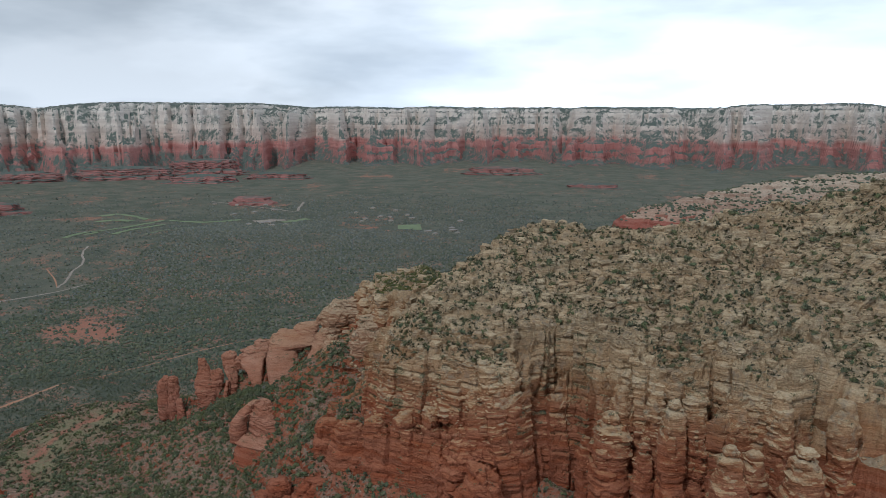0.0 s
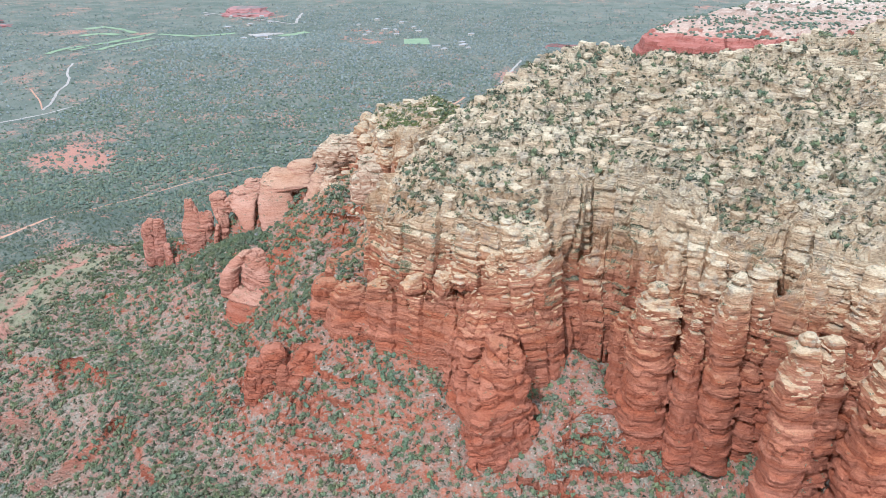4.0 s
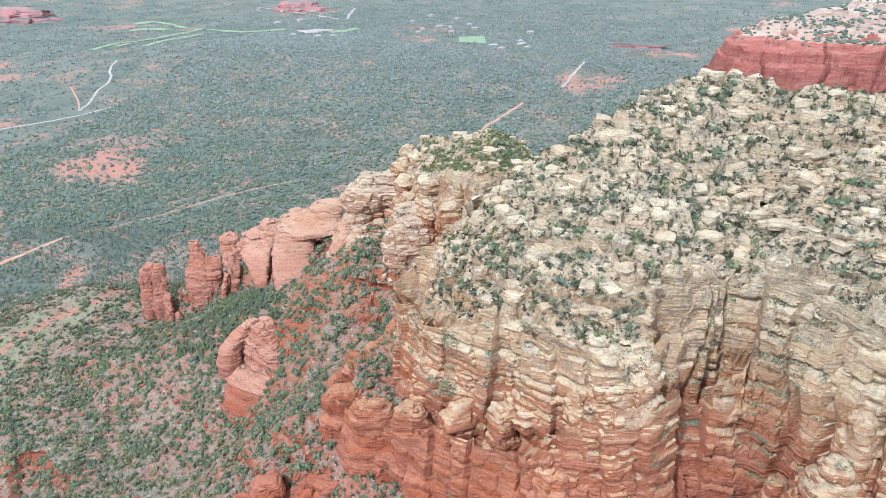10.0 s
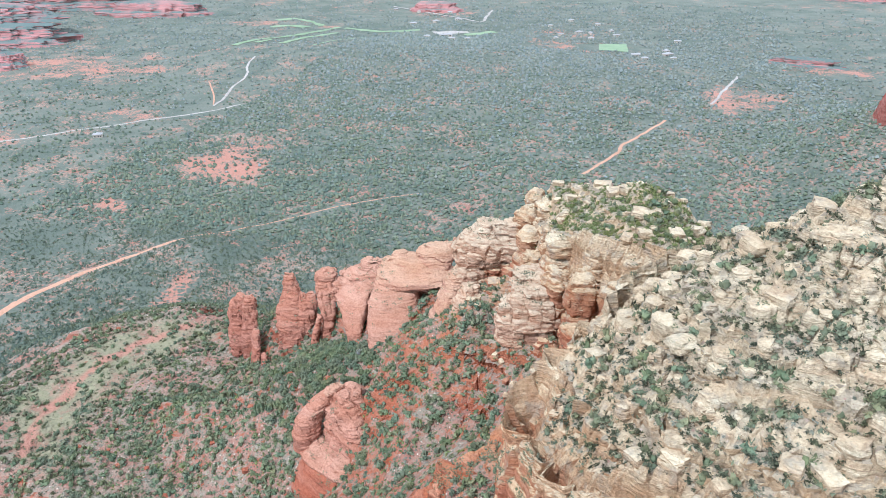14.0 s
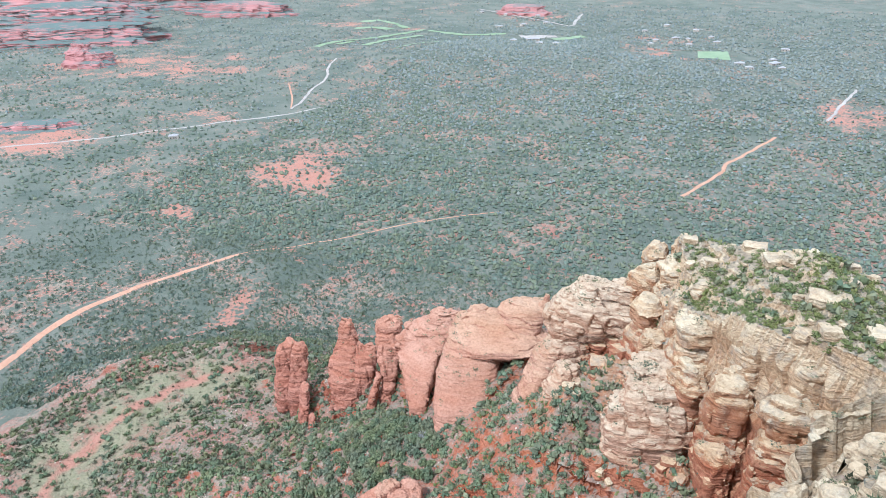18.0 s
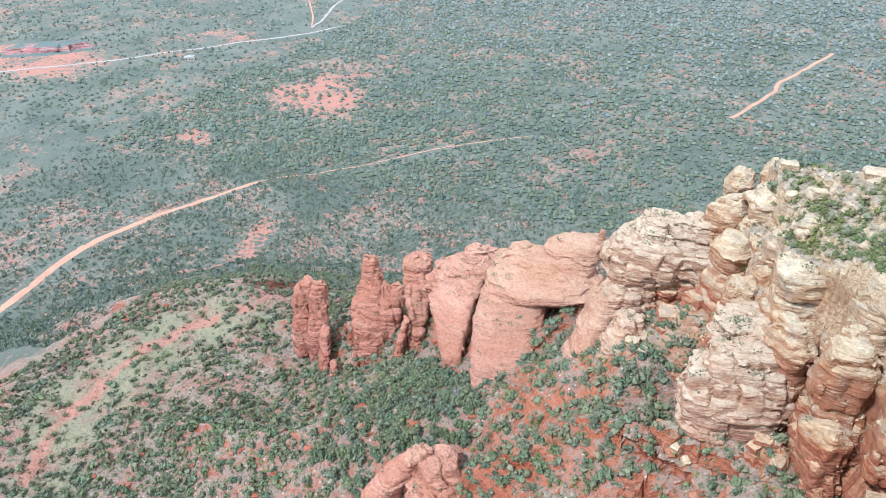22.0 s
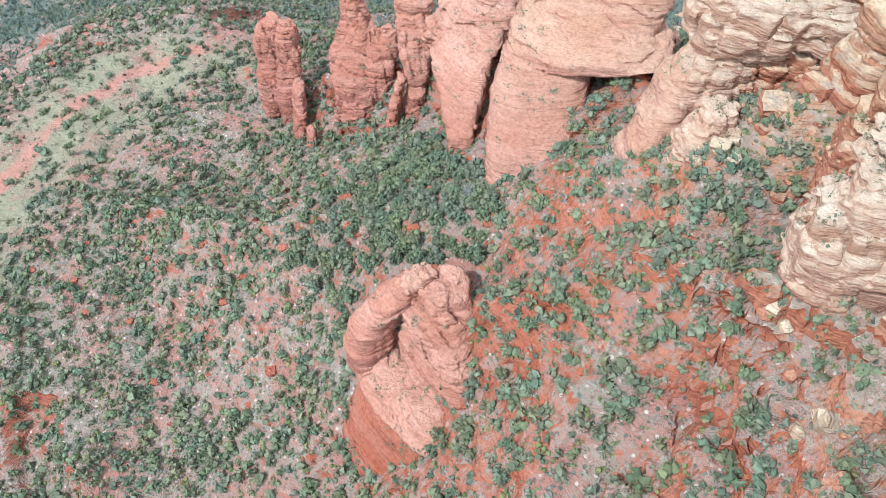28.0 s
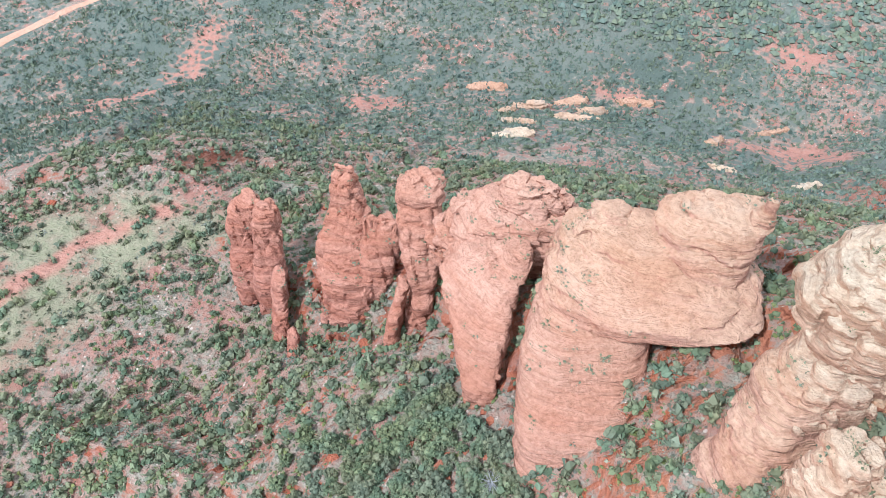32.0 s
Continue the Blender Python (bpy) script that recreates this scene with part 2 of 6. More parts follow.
def ground_material():
    m, n, b = material("canyon_ground", 0.95)
    geo = n.add("ShaderNodeNewGeometry")
    pos, up = geo.outputs["Position"], n.add("ShaderNodeSeparateXYZ", Vector=geo.outputs["Normal"]).outputs[2]
    z = n.add("ShaderNodeSeparateXYZ", Vector=pos).outputs[2]
    rock, relief = sandstone(n, pos, up)
    big, mid, fine = n.noise(pos, 0.016, 4.0), n.noise(pos, 0.09, 5.0, 0.6), n.noise(pos, 0.7, 5.0, 0.7)
    # soil: red earth with dry litter, paler and sandier on the cream rock
    red = n.mix(n.span(mid, 0.35, 0.65), (0.35, 0.165, 0.115), (0.37, 0.24, 0.172))
    litter = n.mix(n.span(fine, 0.35, 0.65), (0.2, 0.165, 0.115), (0.33, 0.285, 0.205))
    soil = n.mix(n.span(n.math("ADD", n.math("MULTIPLY", mid, 0.6), n.math("MULTIPLY", fine, 0.5)), 0.49, 0.66), red, litter)
    sand = n.mix(n.span(fine, 0.35, 0.65), (0.25, 0.19, 0.125), (0.5, 0.4, 0.275))
    soil = n.mix(n.span(n.math("MULTIPLY_ADD", mid, 20.0, z), 112.0, 132.0), soil, sand)
    stones = n.add("ShaderNodeTexVoronoi", Vector=pos, Scale=0.9)
    shade = n.add("ShaderNodeSeparateColor", Color=stones.outputs["Color"])
    soil = n.mix(n.math("MULTIPLY", n.span(stones.outputs["Distance"], 0.34, 0.26), n.span(shade.outputs[0], 0.62, 0.7)), soil, n.mix(shade.outputs[1], (0.36, 0.22, 0.16), (0.6, 0.48, 0.37)))
    soil = n.mix(n.math("MULTIPLY", n.span(stones.outputs["Distance"], 0.42, 0.3), n.span(shade.outputs[0], 0.36, 0.3)), soil, n.mix(shade.outputs[2], (0.09, 0.095, 0.06), (0.2, 0.185, 0.14)))
    # masks laid on the mesh
    def mask(name):
        a = n.add("ShaderNodeAttribute")
        a.attribute_name = name
        return a.outputs["Fac"]
    meadow = n.mix(n.span(fine, 0.3, 0.7), (0.34, 0.285, 0.175), (0.24, 0.225, 0.125))
    soil = n.mix(n.math("MULTIPLY", mask("meadow"), n.span(mid, 0.3, 0.55)), soil, meadow)
    soil = n.mix(n.math("MULTIPLY", mask("bare"), 0.92), soil, n.mix(n.span(fine, 0.35, 0.65), (0.42, 0.18, 0.12), (0.47, 0.232, 0.16)))
    # low ground cover of the valley: brush in small tufts, thinning to red soil
    tuft = n.add("ShaderNodeTexVoronoi", Vector=pos, Scale=0.33).outputs["Distance"]
    patchy = n.noise(pos, 0.045, 6.0, 0.7)
    brush = n.mix(n.span(n.noise(pos, 0.02, 5.0), 0.35, 0.65), (0.112, 0.127, 0.095), (0.182, 0.182, 0.138))
    thick = n.math("ADD", mask("brush"), n.math("ADD", n.math("MULTIPLY", n.math("SUBTRACT", big, 0.5), 1.7), n.math("MULTIPLY", n.math("SUBTRACT", patchy, 0.5), 1.8)))
    grow = n.math("MULTIPLY", n.span(n.math("SUBTRACT", thick, n.math("MULTIPLY", tuft, 0.75)), -0.14, 0.14), n.span(mask("brush"), 0.0, 0.25))
    soil = n.mix(grow, soil, brush)
    soil = n.mix(mask("green"), soil, n.mix(n.span(mid, 0.35, 0.65), (0.13, 0.25, 0.07), (0.22, 0.32, 0.11)))
    steep = n.span(n.math("ADD", up, n.math("MULTIPLY", n.math("SUBTRACT", fine, 0.5), 0.35)), 0.86, 0.7)
    steep = n.math("MULTIPLY", steep, n.span(z, 20.0, 40.0))
    n.put(b, "Base Color", n.mix(steep, soil, rock))
    bump(n, b, n.math("ADD", relief, n.math("MULTIPLY", fine, 1.2)), 0.85, 0.9)
    return m


GROUND = ground_material()


def far_material(name, woods):
    m, n, b = material(name, 1.0)
    geo = n.add("ShaderNodeNewGeometry")
    pos, up = geo.outputs["Position"], n.add("ShaderNodeSeparateXYZ", Vector=geo.outputs["Normal"]).outputs[2]
    z = n.add("ShaderNodeSeparateXYZ", Vector=pos).outputs[2]
    wob = n.noise(pos, 0.004, 3.0)
    zz = n.math("MULTIPLY_ADD", wob, 50.0, z)
    # distance haze put into the colours: paler, duller rock and greyer woods
    col = n.ramp(n.span(zz, -20.0, 330.0), [(0.0, (0.42, 0.19, 0.165)), (0.26, (0.5, 0.225, 0.2)), (0.37, (0.55, 0.27, 0.235)), (0.42, (0.6, 0.47, 0.4)), (0.6, (0.68, 0.6, 0.53)), (0.85, (0.76, 0.7, 0.63))])
    beds = n.noise(n.scaled(pos, 0.002, 0.002, 0.06), 1.0, 4.0, 0.6)
    streak = n.noise(n.scaled(pos, 0.03, 0.03, 0.004), 1.0, 4.0, 0.6)
    col = n.mix(n.span(beds, 0.4, 0.62, 0.0, 0.6), col, n.mix(1.0, col, (0.66, 0.62, 0.62), "MULTIPLY"))
    col = n.mix(n.span(streak, 0.5, 0.7, 0.0, 0.12), col, n.mix(1.0, col, (0.7, 0.68, 0.7), "MULTIPLY"))
    speck = n.noise(pos, 0.03, 5.0, 0.7)
    bushy = n.math("MULTIPLY", n.span(n.math("MULTIPLY_ADD", n.math("SUBTRACT", speck, 0.5), 1.5, up), 0.55, 0.85), n.span(n.noise(pos, 0.008, 4.0), 0.3, 0.46))
    wooded = n.math("MULTIPLY", n.span(up, 0.3, 0.6), n.math("MULTIPLY", n.span(z, 70.0, 40.0), n.span(speck, 0.36, 0.5)))
    n.put(b, "Base Color", n.mix(n.math("MAXIMUM", bushy, wooded) if woods else bushy, col, (0.125, 0.15, 0.13)))
    bump(n, b, n.math("MULTIPLY_ADD", streak, 0.3, beds), 0.8, 9.0)
    return m


FAR = far_material("far_cliffs", True)
VALLEY_LEDGE = far_material("valley_ledge_sandstone", False)


def leaf_material(name, dark, light, dry=(0.22, 0.19, 0.1)):
    m, n, b = material(name, 0.8)
    geo = n.add("ShaderNodeNewGeometry")
    per = n.add("ShaderNodeObjectInfo").outputs["Random"]
    isl = geo.outputs["Random Per Island"]
    pos = geo.outputs["Position"]
    c = n.mix(isl, dark, light)
    c = n.mix(n.span(n.noise(pos, 0.14, 2.0), 0.35, 0.65, 0.0, 0.7), c, n.mix(1.0, c, (1.25, 1.05, 0.72), "MULTIPLY"))
    c = n.mix(n.span(per, 0.4, 1.0, 0.0, 0.6), c, n.mix(1.0, c, (1.25, 1.2, 1.25), "MULTIPLY"))
    c = n.mix(n.span(n.noise(pos, 0.05, 3.0), 0.6, 0.75, 0.0, 0.35), c, dry)
    n.put(b, "Base Color", c)
    b.inputs["Specular IOR Level"].default_value = 0.15
    return m


JUNIPER = leaf_material("juniper_needles", (0.084, 0.098, 0.062), (0.19, 0.2, 0.126))
PINYON = leaf_material("pinyon_needles", (0.08, 0.108, 0.066), (0.17, 0.2, 0.118))
SHRUB = leaf_material("manzanita_leaves", (0.085, 0.108, 0.04), (0.18, 0.195, 0.08))
# about half the juniper tone, for most brush away from the near slope
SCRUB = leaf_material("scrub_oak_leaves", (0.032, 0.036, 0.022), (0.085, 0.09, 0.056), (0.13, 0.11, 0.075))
SAGE = leaf_material("grey_brush_leaves", (0.14, 0.142, 0.105), (0.25, 0.245, 0.185))
# haze put into the needle colour: bluer in the valley, paler too farther off
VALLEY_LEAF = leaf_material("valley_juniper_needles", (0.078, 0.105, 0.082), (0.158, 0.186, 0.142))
HAZED_LEAF = leaf_material("distant_juniper_needles", (0.125, 0.152, 0.142), (0.215, 0.238, 0.222))


def plain(name, a, c, scale=2.0, rough=0.85):
    m, n, b = material(name, rough)
    pos = n.add("ShaderNodeNewGeometry").outputs["Position"]
    v = n.noise(pos, scale, 5.0, 0.65)
    v2 = n.noise(pos, scale * 0.12, 3.0)
    n.put(b, "Base Color", n.mix(n.span(n.math("ADD", n.math("MULTIPLY", v, 0.6), n.math("MULTIPLY", v2, 0.4)), 0.35, 0.65), a, c))
    bump(n, b, v, 0.4, 0.05)
    return m


BARK = plain("juniper_bark", (0.1, 0.075, 0.055), (0.22, 0.18, 0.14), 9.0)
DEAD = plain("weathered_grey_wood", (0.24, 0.22, 0.21), (0.42, 0.4, 0.38), 9.0)
DIRT_ROAD = plain("red_dirt_road", (0.4, 0.2, 0.12), (0.52, 0.3, 0.19), 0.5)
PALE_ROAD = plain("pale_gravel_road", (0.3, 0.25, 0.21), (0.46, 0.4, 0.34), 0.3)
TURF = plain("mown_grass", (0.19, 0.255, 0.13), (0.3, 0.345, 0.205), 0.05)
PLASTER = plain("tan_plaster", (0.42, 0.34, 0.26), (0.5, 0.42, 0.34), 0.8)
ROOF = plain("pale_roof", (0.3, 0.27, 0.25), (0.42, 0.39, 0.36), 0.8)
GLASSY = plain("dark_window", (0.03, 0.035, 0.04), (0.05, 0.055, 0.06), 0.8, 0.2)


# ---------------------------------------------------------------- numbers: lattice noise, lines and outlines
def lattice(ix, iy, iz, seed):
    h = (ix.astype(np.int64) * 374761393 + iy.astype(np.int64) * 668265263 + iz.astype(np.int64) * 2147483647 + seed * 974634221) & 0xFFFFFFFF
    h = ((h ^ (h >> 13)) * 1274126177) & 0xFFFFFFFF
    h = ((h ^ (h >> 16)) * 2246822519) & 0xFFFFFFFF
    return ((h ^ (h >> 15)) & 0xFFFFFF) / float(0xFFFFFF) * 2 - 1


def vnoise(x, y, seed=0):
    ix, iy = np.floor(x), np.floor(y)
    fx, fy = x - ix, y - iy
    fx, fy = fx * fx * (3 - 2 * fx), fy * fy * (3 - 2 * fy)
    o = np.zeros_like(ix)
    a, b = lattice(ix, iy, o, seed), lattice(ix + 1, iy, o, seed)
    c, d = lattice(ix, iy + 1, o, seed), lattice(ix + 1, iy + 1, o, seed)
    return (a + (b - a) * fx) * (1 - fy) + (c + (d - c) * fx) * fy


def fbm(x, y, octaves=4, seed=0, gain=0.5):
    v, amp, tot = 0.0, 1.0, 0.0
    for k in range(octaves):
        v = v + amp * vnoise(x * 2 ** k + 17.3 * k, y * 2 ** k - 9.1 * k, seed + k)
        tot += amp
        amp *= gain
    return v / tot


def vnoise3(x, y, z, seed=0):
    ix, iy, iz = np.floor(x), np.floor(y), np.floor(z)
    f = [q - np.floor(q) for q in (x, y, z)]
    fx, fy, fz = [q * q * (3 - 2 * q) for q in f]
    out = 0.0
    for dx, wx in ((0, 1 - fx), (1, fx)):
        for dy, wy in ((0, 1 - fy), (1, fy)):
            for dz, wz in ((0, 1 - fz), (1, fz)):
                out = out + wx * wy * wz * lattice(ix + dx, iy + dy, iz + dz, seed)
    return out


def cells(x, y, seed=0):
    """Cellular noise: a random value for each cell, and the distance from its edge."""
    ix, iy = np.floor(x), np.floor(y)
    one, two, val = np.full(x.shape, 9.0), np.full(x.shape, 9.0), np.zeros(x.shape)
    o = np.zeros_like(ix)
    for dx in (-1, 0, 1):
        for dy in (-1, 0, 1):
            cx, cy = ix + dx, iy + dy
            d = np.hypot(cx + 0.5 + 0.45 * lattice(cx, cy, o, seed) - x, cy + 0.5 + 0.45 * lattice(cx, cy, o + 1, seed) - y)
            v = lattice(cx, cy, o + 2, seed)
            nearer = d < one
            two = np.where(nearer, one, np.minimum(two, d))
            val = np.where(nearer, v, val)
            one = np.where(nearer, d, one)
    return val, two - one


def step(v, a, b):
    q = np.clip((v - a) / (b - a), 0, 1)
    return q * q * (3 - 2 * q)


def to_line(x, y, line, slope):
    """Height of a ridge that falls off at a slope from a line of (x, y, z)."""
    best = np.full(np.shape(x), -1e9)
    for (x0, y0, z0), (x1, y1, z1) in zip(line, line[1:]):
        dx, dy = x1 - x0, y1 - y0
        q = np.clip(((x - x0) * dx + (y - y0) * dy) / (dx * dx + dy * dy), 0, 1)
        d = np.hypot(x - x0 - q * dx, y - y0 - q * dy)
        best = np.maximum(best, z0 + q * (z1 - z0) - slope * d)
    return best


def line_distance(x, y, line):
    best = np.full(np.shape(x), 1e9)
    for (x0, y0), (x1, y1) in zip(line, line[1:]):
        dx, dy = x1 - x0, y1 - y0
        q = np.clip(((x - x0) * dx + (y - y0) * dy) / (dx * dx + dy * dy), 0, 1)
        best = np.minimum(best, np.hypot(x - x0 - q * dx, y - y0 - q * dy))
    return best


def outline_distance(x, y, poly):
    """Signed distance to a closed outline, below zero inside."""
    inside = np.zeros(np.shape(x), bool)
    for (x0, y0), (x1, y1) in zip(poly, poly[1:] + poly[:1]):
        if y0 != y1:
            inside ^= ((y0 > y) != (y1 > y)) & (x < (x1 - x0) * (y - y0) / (y1 - y0) + x0)
    d = line_distance(x, y, poly + poly[:1])
    return np.where(inside, -d, d)


# ---------------------------------------------------------------- the lie of the land
BENCH = [(-276, 390), (-266, 418), (-269, 451), (-249, 470), (-210, 477), (-150, 492), (-80, 500), (0, 480), (120, 450), (320, 430), (320, 60), (60, 120), (-60, 190),
         (-120, 270), (-165, 333), (-182, 349), (-200, 349), (-232, 354)]
FOOT_WEST = [(-62, 338, 80), (-56, 318, 85), (-46, 303, 87), (-28, 297, 88), (-6, 290, 91)]
FOOT = [(-72, 345, 60), (-66, 325, 56), (-40, 285, 66), (-6, 278, 78), (10, 268, 74), (45, 290, 92), (62, 285, 74), (95, 262, 70), (130, 235, 74), (170, 200, 88), (280, 135, 105)]
GULLY = [(-66, 415, 112), (-95, 421, 90), (-109, 413, 82), (-130, 408, 74), (-160, 400, 61), (-205, 398, 51)]
FIN_BASE = [(-60, 443, 110), (-90, 453, 97), (-125, 459, 80), (-156, 455, 66), (-185, 455, 53), (-215, 462, 47)]
SPUR = [(-34, 392, 114), (-71, 397, 106), (-84, 391, 95), (-93, 389, 88)]
HOLLOW = [(-14, 378, 122), (-38, 368, 104), (-62, 374, 92)]
APRON = [(-84, 441, 102), (-92, 431, 95.5), (-95, 421, 89)]
APRON_WEST = [(-111, 447, 92), (-111.5, 439, 87), (-113, 431, 82)]
HOOD_SLOPE = [(-46, 432, 124), (-57, 425, 117), (-65, 419, 109), (-72, 411, 100)]
SHOULDER = [(-34, 350, 116), (-42, 372, 106), (-34, 390, 114)]
MESA = [(-33, 344), (-34, 324), (-20, 309), (-2, 301), (8, 292), (16, 289), (31, 291), (36, 303), (50, 304), (62, 301), (68, 291), (74, 278), (84, 271), (96, 268), (106, 268), (114, 259),
        (124, 251), (140, 257), (165, 232), (220, 180), (320, 130), (340, 300), (250, 420), (100, 430), (60, 420), (24, 398), (0, 376), (-18, 358)]
RED_TIER = [(-40, 352), (-53, 343), (-55, 326), (-45, 310), (-22, 300), (-8, 292), (6, 285), (30, 284), (40, 298), (60, 298), (68, 287), (76, 274), (96, 265), (114, 256), (126, 250), (165, 228), (320, 130), (320, 300), (0, 360)]
CRESTS = [[(28, 346, 193), (12, 355, 173), (-5, 365, 156), (-8, 385, 152)],
          [(28, 346, 193), (44, 357, 196), (61, 371, 193), (85, 352, 192), (112, 337, 199), (143, 327, 207), (200, 310, 222), (320, 300, 252)],
          [(112, 337, 199), (80, 320, 183), (82, 298, 164), (78, 274, 155)], [(84, 352, 190), (100, 310, 174), (105, 290, 161), (98, 267, 147)], [(143, 327, 207), (146, 288, 184), (142, 258, 163)], [(125, 328, 203), (116, 282, 169), (112, 262, 154)]]
DOME = [(-50, 452), (-45, 430), (-44, 414), (-31, 404), (-20, 396), (-8, 388), (2, 376), (22, 388), (15, 420), (-5, 442), (-28, 462)]
DOME_CREST = [(-40, 444, 148), (-12, 424, 157), (-4, 395, 154)]
BUTTE = [(222, 1005), (240, 962), (300, 936), (370, 926), (480, 930), (700, 900), (1000, 950), (1150, 1200), (900, 1380), (500, 1250), (300, 1130), (236, 1060)]
HILL = (-430, 1440, 26.0, 330.0, 170.0)
DIRT_LINE = [(-425, 470), (-425, 491), (-438, 530), (-436, 555), (-426, 596), (-407, 621), (-374, 662)]


def height(x, y):
    x, y = np.asarray(x, float), np.asarray(y, float)
    big = fbm(x / 210, y / 210, 4, 3)
    valley = -21 + 7 * big + 2.0 * fbm(x / 40, y / 40, 3, 8)
    hx, hy, ha, hw, hd = HILL
    valley = valley + ha * np.exp(-((x - hx) / hw) ** 2 - ((y - hy) / hd) ** 2)
    valley = valley + 10 * np.exp(-((x + 360) / 70) ** 2 - ((y - 655) / 90) ** 2)
    skirt = (x > 40) & (x < 1400) & (y > 700) & (y < 1600)
    if skirt.any():
        valley[skirt] += 52 * step(-outline_distance(x[skirt], y[skirt], BUTTE), -150, 10)
    near = (x > -700) & (x < 700) & (y > -200) & (y < 900)
    z = valley.copy()
    if not near.any():
        return z
    X, Y, v = x[near], y[near], valley[near]
    wob = fbm(X / 22, Y / 22, 4, 21)
    small = fbm(X / 5, Y / 5, 3, 33)
    # the bench and its slope to the valley
    sd = outline_distance(X, Y, BENCH) + 6 * wob
    b = 47.5 + 2.2 * fbm(X / 30, Y / 30, 3, 5)
    b = np.where(sd < 0, b, b - 4.5 * step(sd, 0, 4) * step(fbm(X / 34, Y / 34, 2, 25), 0.0, 0.22) - 0.52 * sd)
    t = np.maximum(v, b)
    # talus and ridges on it
    for line, slope, lower in ((FOOT, 0.6, 0), (FOOT_WEST, 0.8, 0), (GULLY, 0.5, 0), (FIN_BASE, 0.72, 0), (SPUR, 1.05, 0), (SHOULDER, 0.72, 0), (HOLLOW, 0.75, 0), (HOOD_SLOPE, 0.75, 0), (APRON, 1.0, 0), (APRON_WEST, 1.3, 0)):
        r = to_line(X, Y, line, slope) + 2.2 * wob
        k = 5.0
        q = np.clip(0.5 + 0.5 * (r - t) / k, 0, 1)
        t = t * (1 - q) + r * q + k * q * (1 - q) * 0.5
    t = t + 0.9 * small
    talus = t
    # joints: blocks of bedrock of three sizes
    wx, wy = X + 3 * wob, Y + 3 * fbm(X / 14, Y / 14, 3, 23)
    c1, e1 = cells(wx / 21, wy / 21, 141)
    c2, e2 = cells(wx / 6.5, wy / 5.0, 142)
    c3, e3 = cells(wx / 3.0, wy / 2.4, 143)
    fissure = (1 - step(e1, 0.02, 0.1)) * step(fbm(X / 35, Y / 35, 2, 149), -0.2, 0.3)
    cleft = 1 - step(e2, 0.02, 0.2)
    jumble = 1.7 * c2 + 0.95 * c3 - 1.5 * cleft - 0.6 * (1 - step(e3, 0.0, 0.25))
    # the lower red tier
    sd = outline_distance(X, Y, RED_TIER) + 4 + 1.0 * wob
    s = 1 - np.clip((sd + 1) / 9.0, 0, 1)
    s = 0.55 * step(s, 0.5, 0.9) + 0.45 * step(s, 0.0, 0.45)
    lower = 106 + 0.06 * X + 5 * wob
    tier = talus + np.maximum(lower - talus, 0) * s + 1.2 * c2 * step(s, 0.8, 1.0)
    # the mesa: slopes off its crests, cut by cliffs along the rim
    up = np.full(X.shape, -1e9)
    for line in CRESTS:
        up = np.maximum(up, to_line(X, Y, line, 0.98))
    up = np.maximum(up, 96 + 0 * X)
    cols = fbm(X / 9, Y / 9, 3, 41)
    up = up + 4.0 * fbm(X / 22, Y / 22, 2, 44)
    sd = outline_distance(X, Y, MESA) + 4 + 1.0 * wob
    s = 1 - np.clip((sd + 2) / 12.0, 0, 1)
    s = 0.6 * step(s, 0.5, 0.95) + 0.4 * step(s, 0.0, 0.46)
    mesa = tier + np.maximum(up - tier, 0) * s + jumble * step(s, 0.75, 1.0) * step(up - tier, 0, 6)
    # the dome
    up2 = to_line(X, Y, DOME_CREST, 0.5) + 1.5 * fbm(X / 18, Y / 18, 2, 52)
    sd2 = outline_distance(X, Y, DOME) + 4 + 1.0 * wob
    s2 = 1 - np.clip((sd2 + 1) / 12.0, 0, 1)
    s2 = 0.36 * step(s2, 0.7, 0.95) + 0.34 * step(s2, 0.36, 0.6) + 0.3 * step(s2, 0.02, 0.3)
    dome_z = talus + np.maximum(up2 - talus, 0) * s2 + 0.22 * jumble * step(s2, 0.8, 1.0)
    t = np.maximum(mesa, dome_z)
    rocky = np.clip(np.maximum((mesa - talus) / 6, (dome_z - talus) / 6), 0, 1)
    # bedding: treads and risers
    for h, hard, seed in ((5.2, 0.5, 61), (2.1, 0.6, 62)):
        w = t + 1.6 * fbm(X / 30, Y / 30, 2, seed)
        f = w / h - np.floor(w / h)
        t = t + rocky * hard * h * (step(f, 0.5, 0.98) - f)
    # outcrops in the talus
    low = 1 - rocky
    crop = step(fbm(X / 26, Y / 26, 3, 151), -0.05, 0.3) * step(talus, 50, 62)
    t = t + low * crop * (1.3 * c2 + 0.5 * c3 - 0.7 * cleft)
    f = (t + wob) / 5 - np.floor((t + wob) / 5)
    t = t + low * crop * 0.55 * 5 * (step(f, 0.5, 0.95) - f)
    z[near] = t + (0.35 + 0.3 * rocky * step(s, 0.75, 1.0)) * fbm(X / 1.7, Y / 1.7, 2, 71)
    return z


def spread(lo, hi, d, grow, least, most):
    core = list(np.arange(lo, hi, d))
    a, k = [], d
    p = lo
    while p > least:
        k *= grow
        p -= k
        a.append(p)
    b, k, p = [], d, core[-1]
    while p < most:
        k *= grow
        p += k
        b.append(p)
    return np.array(a[::-1] + core + b)


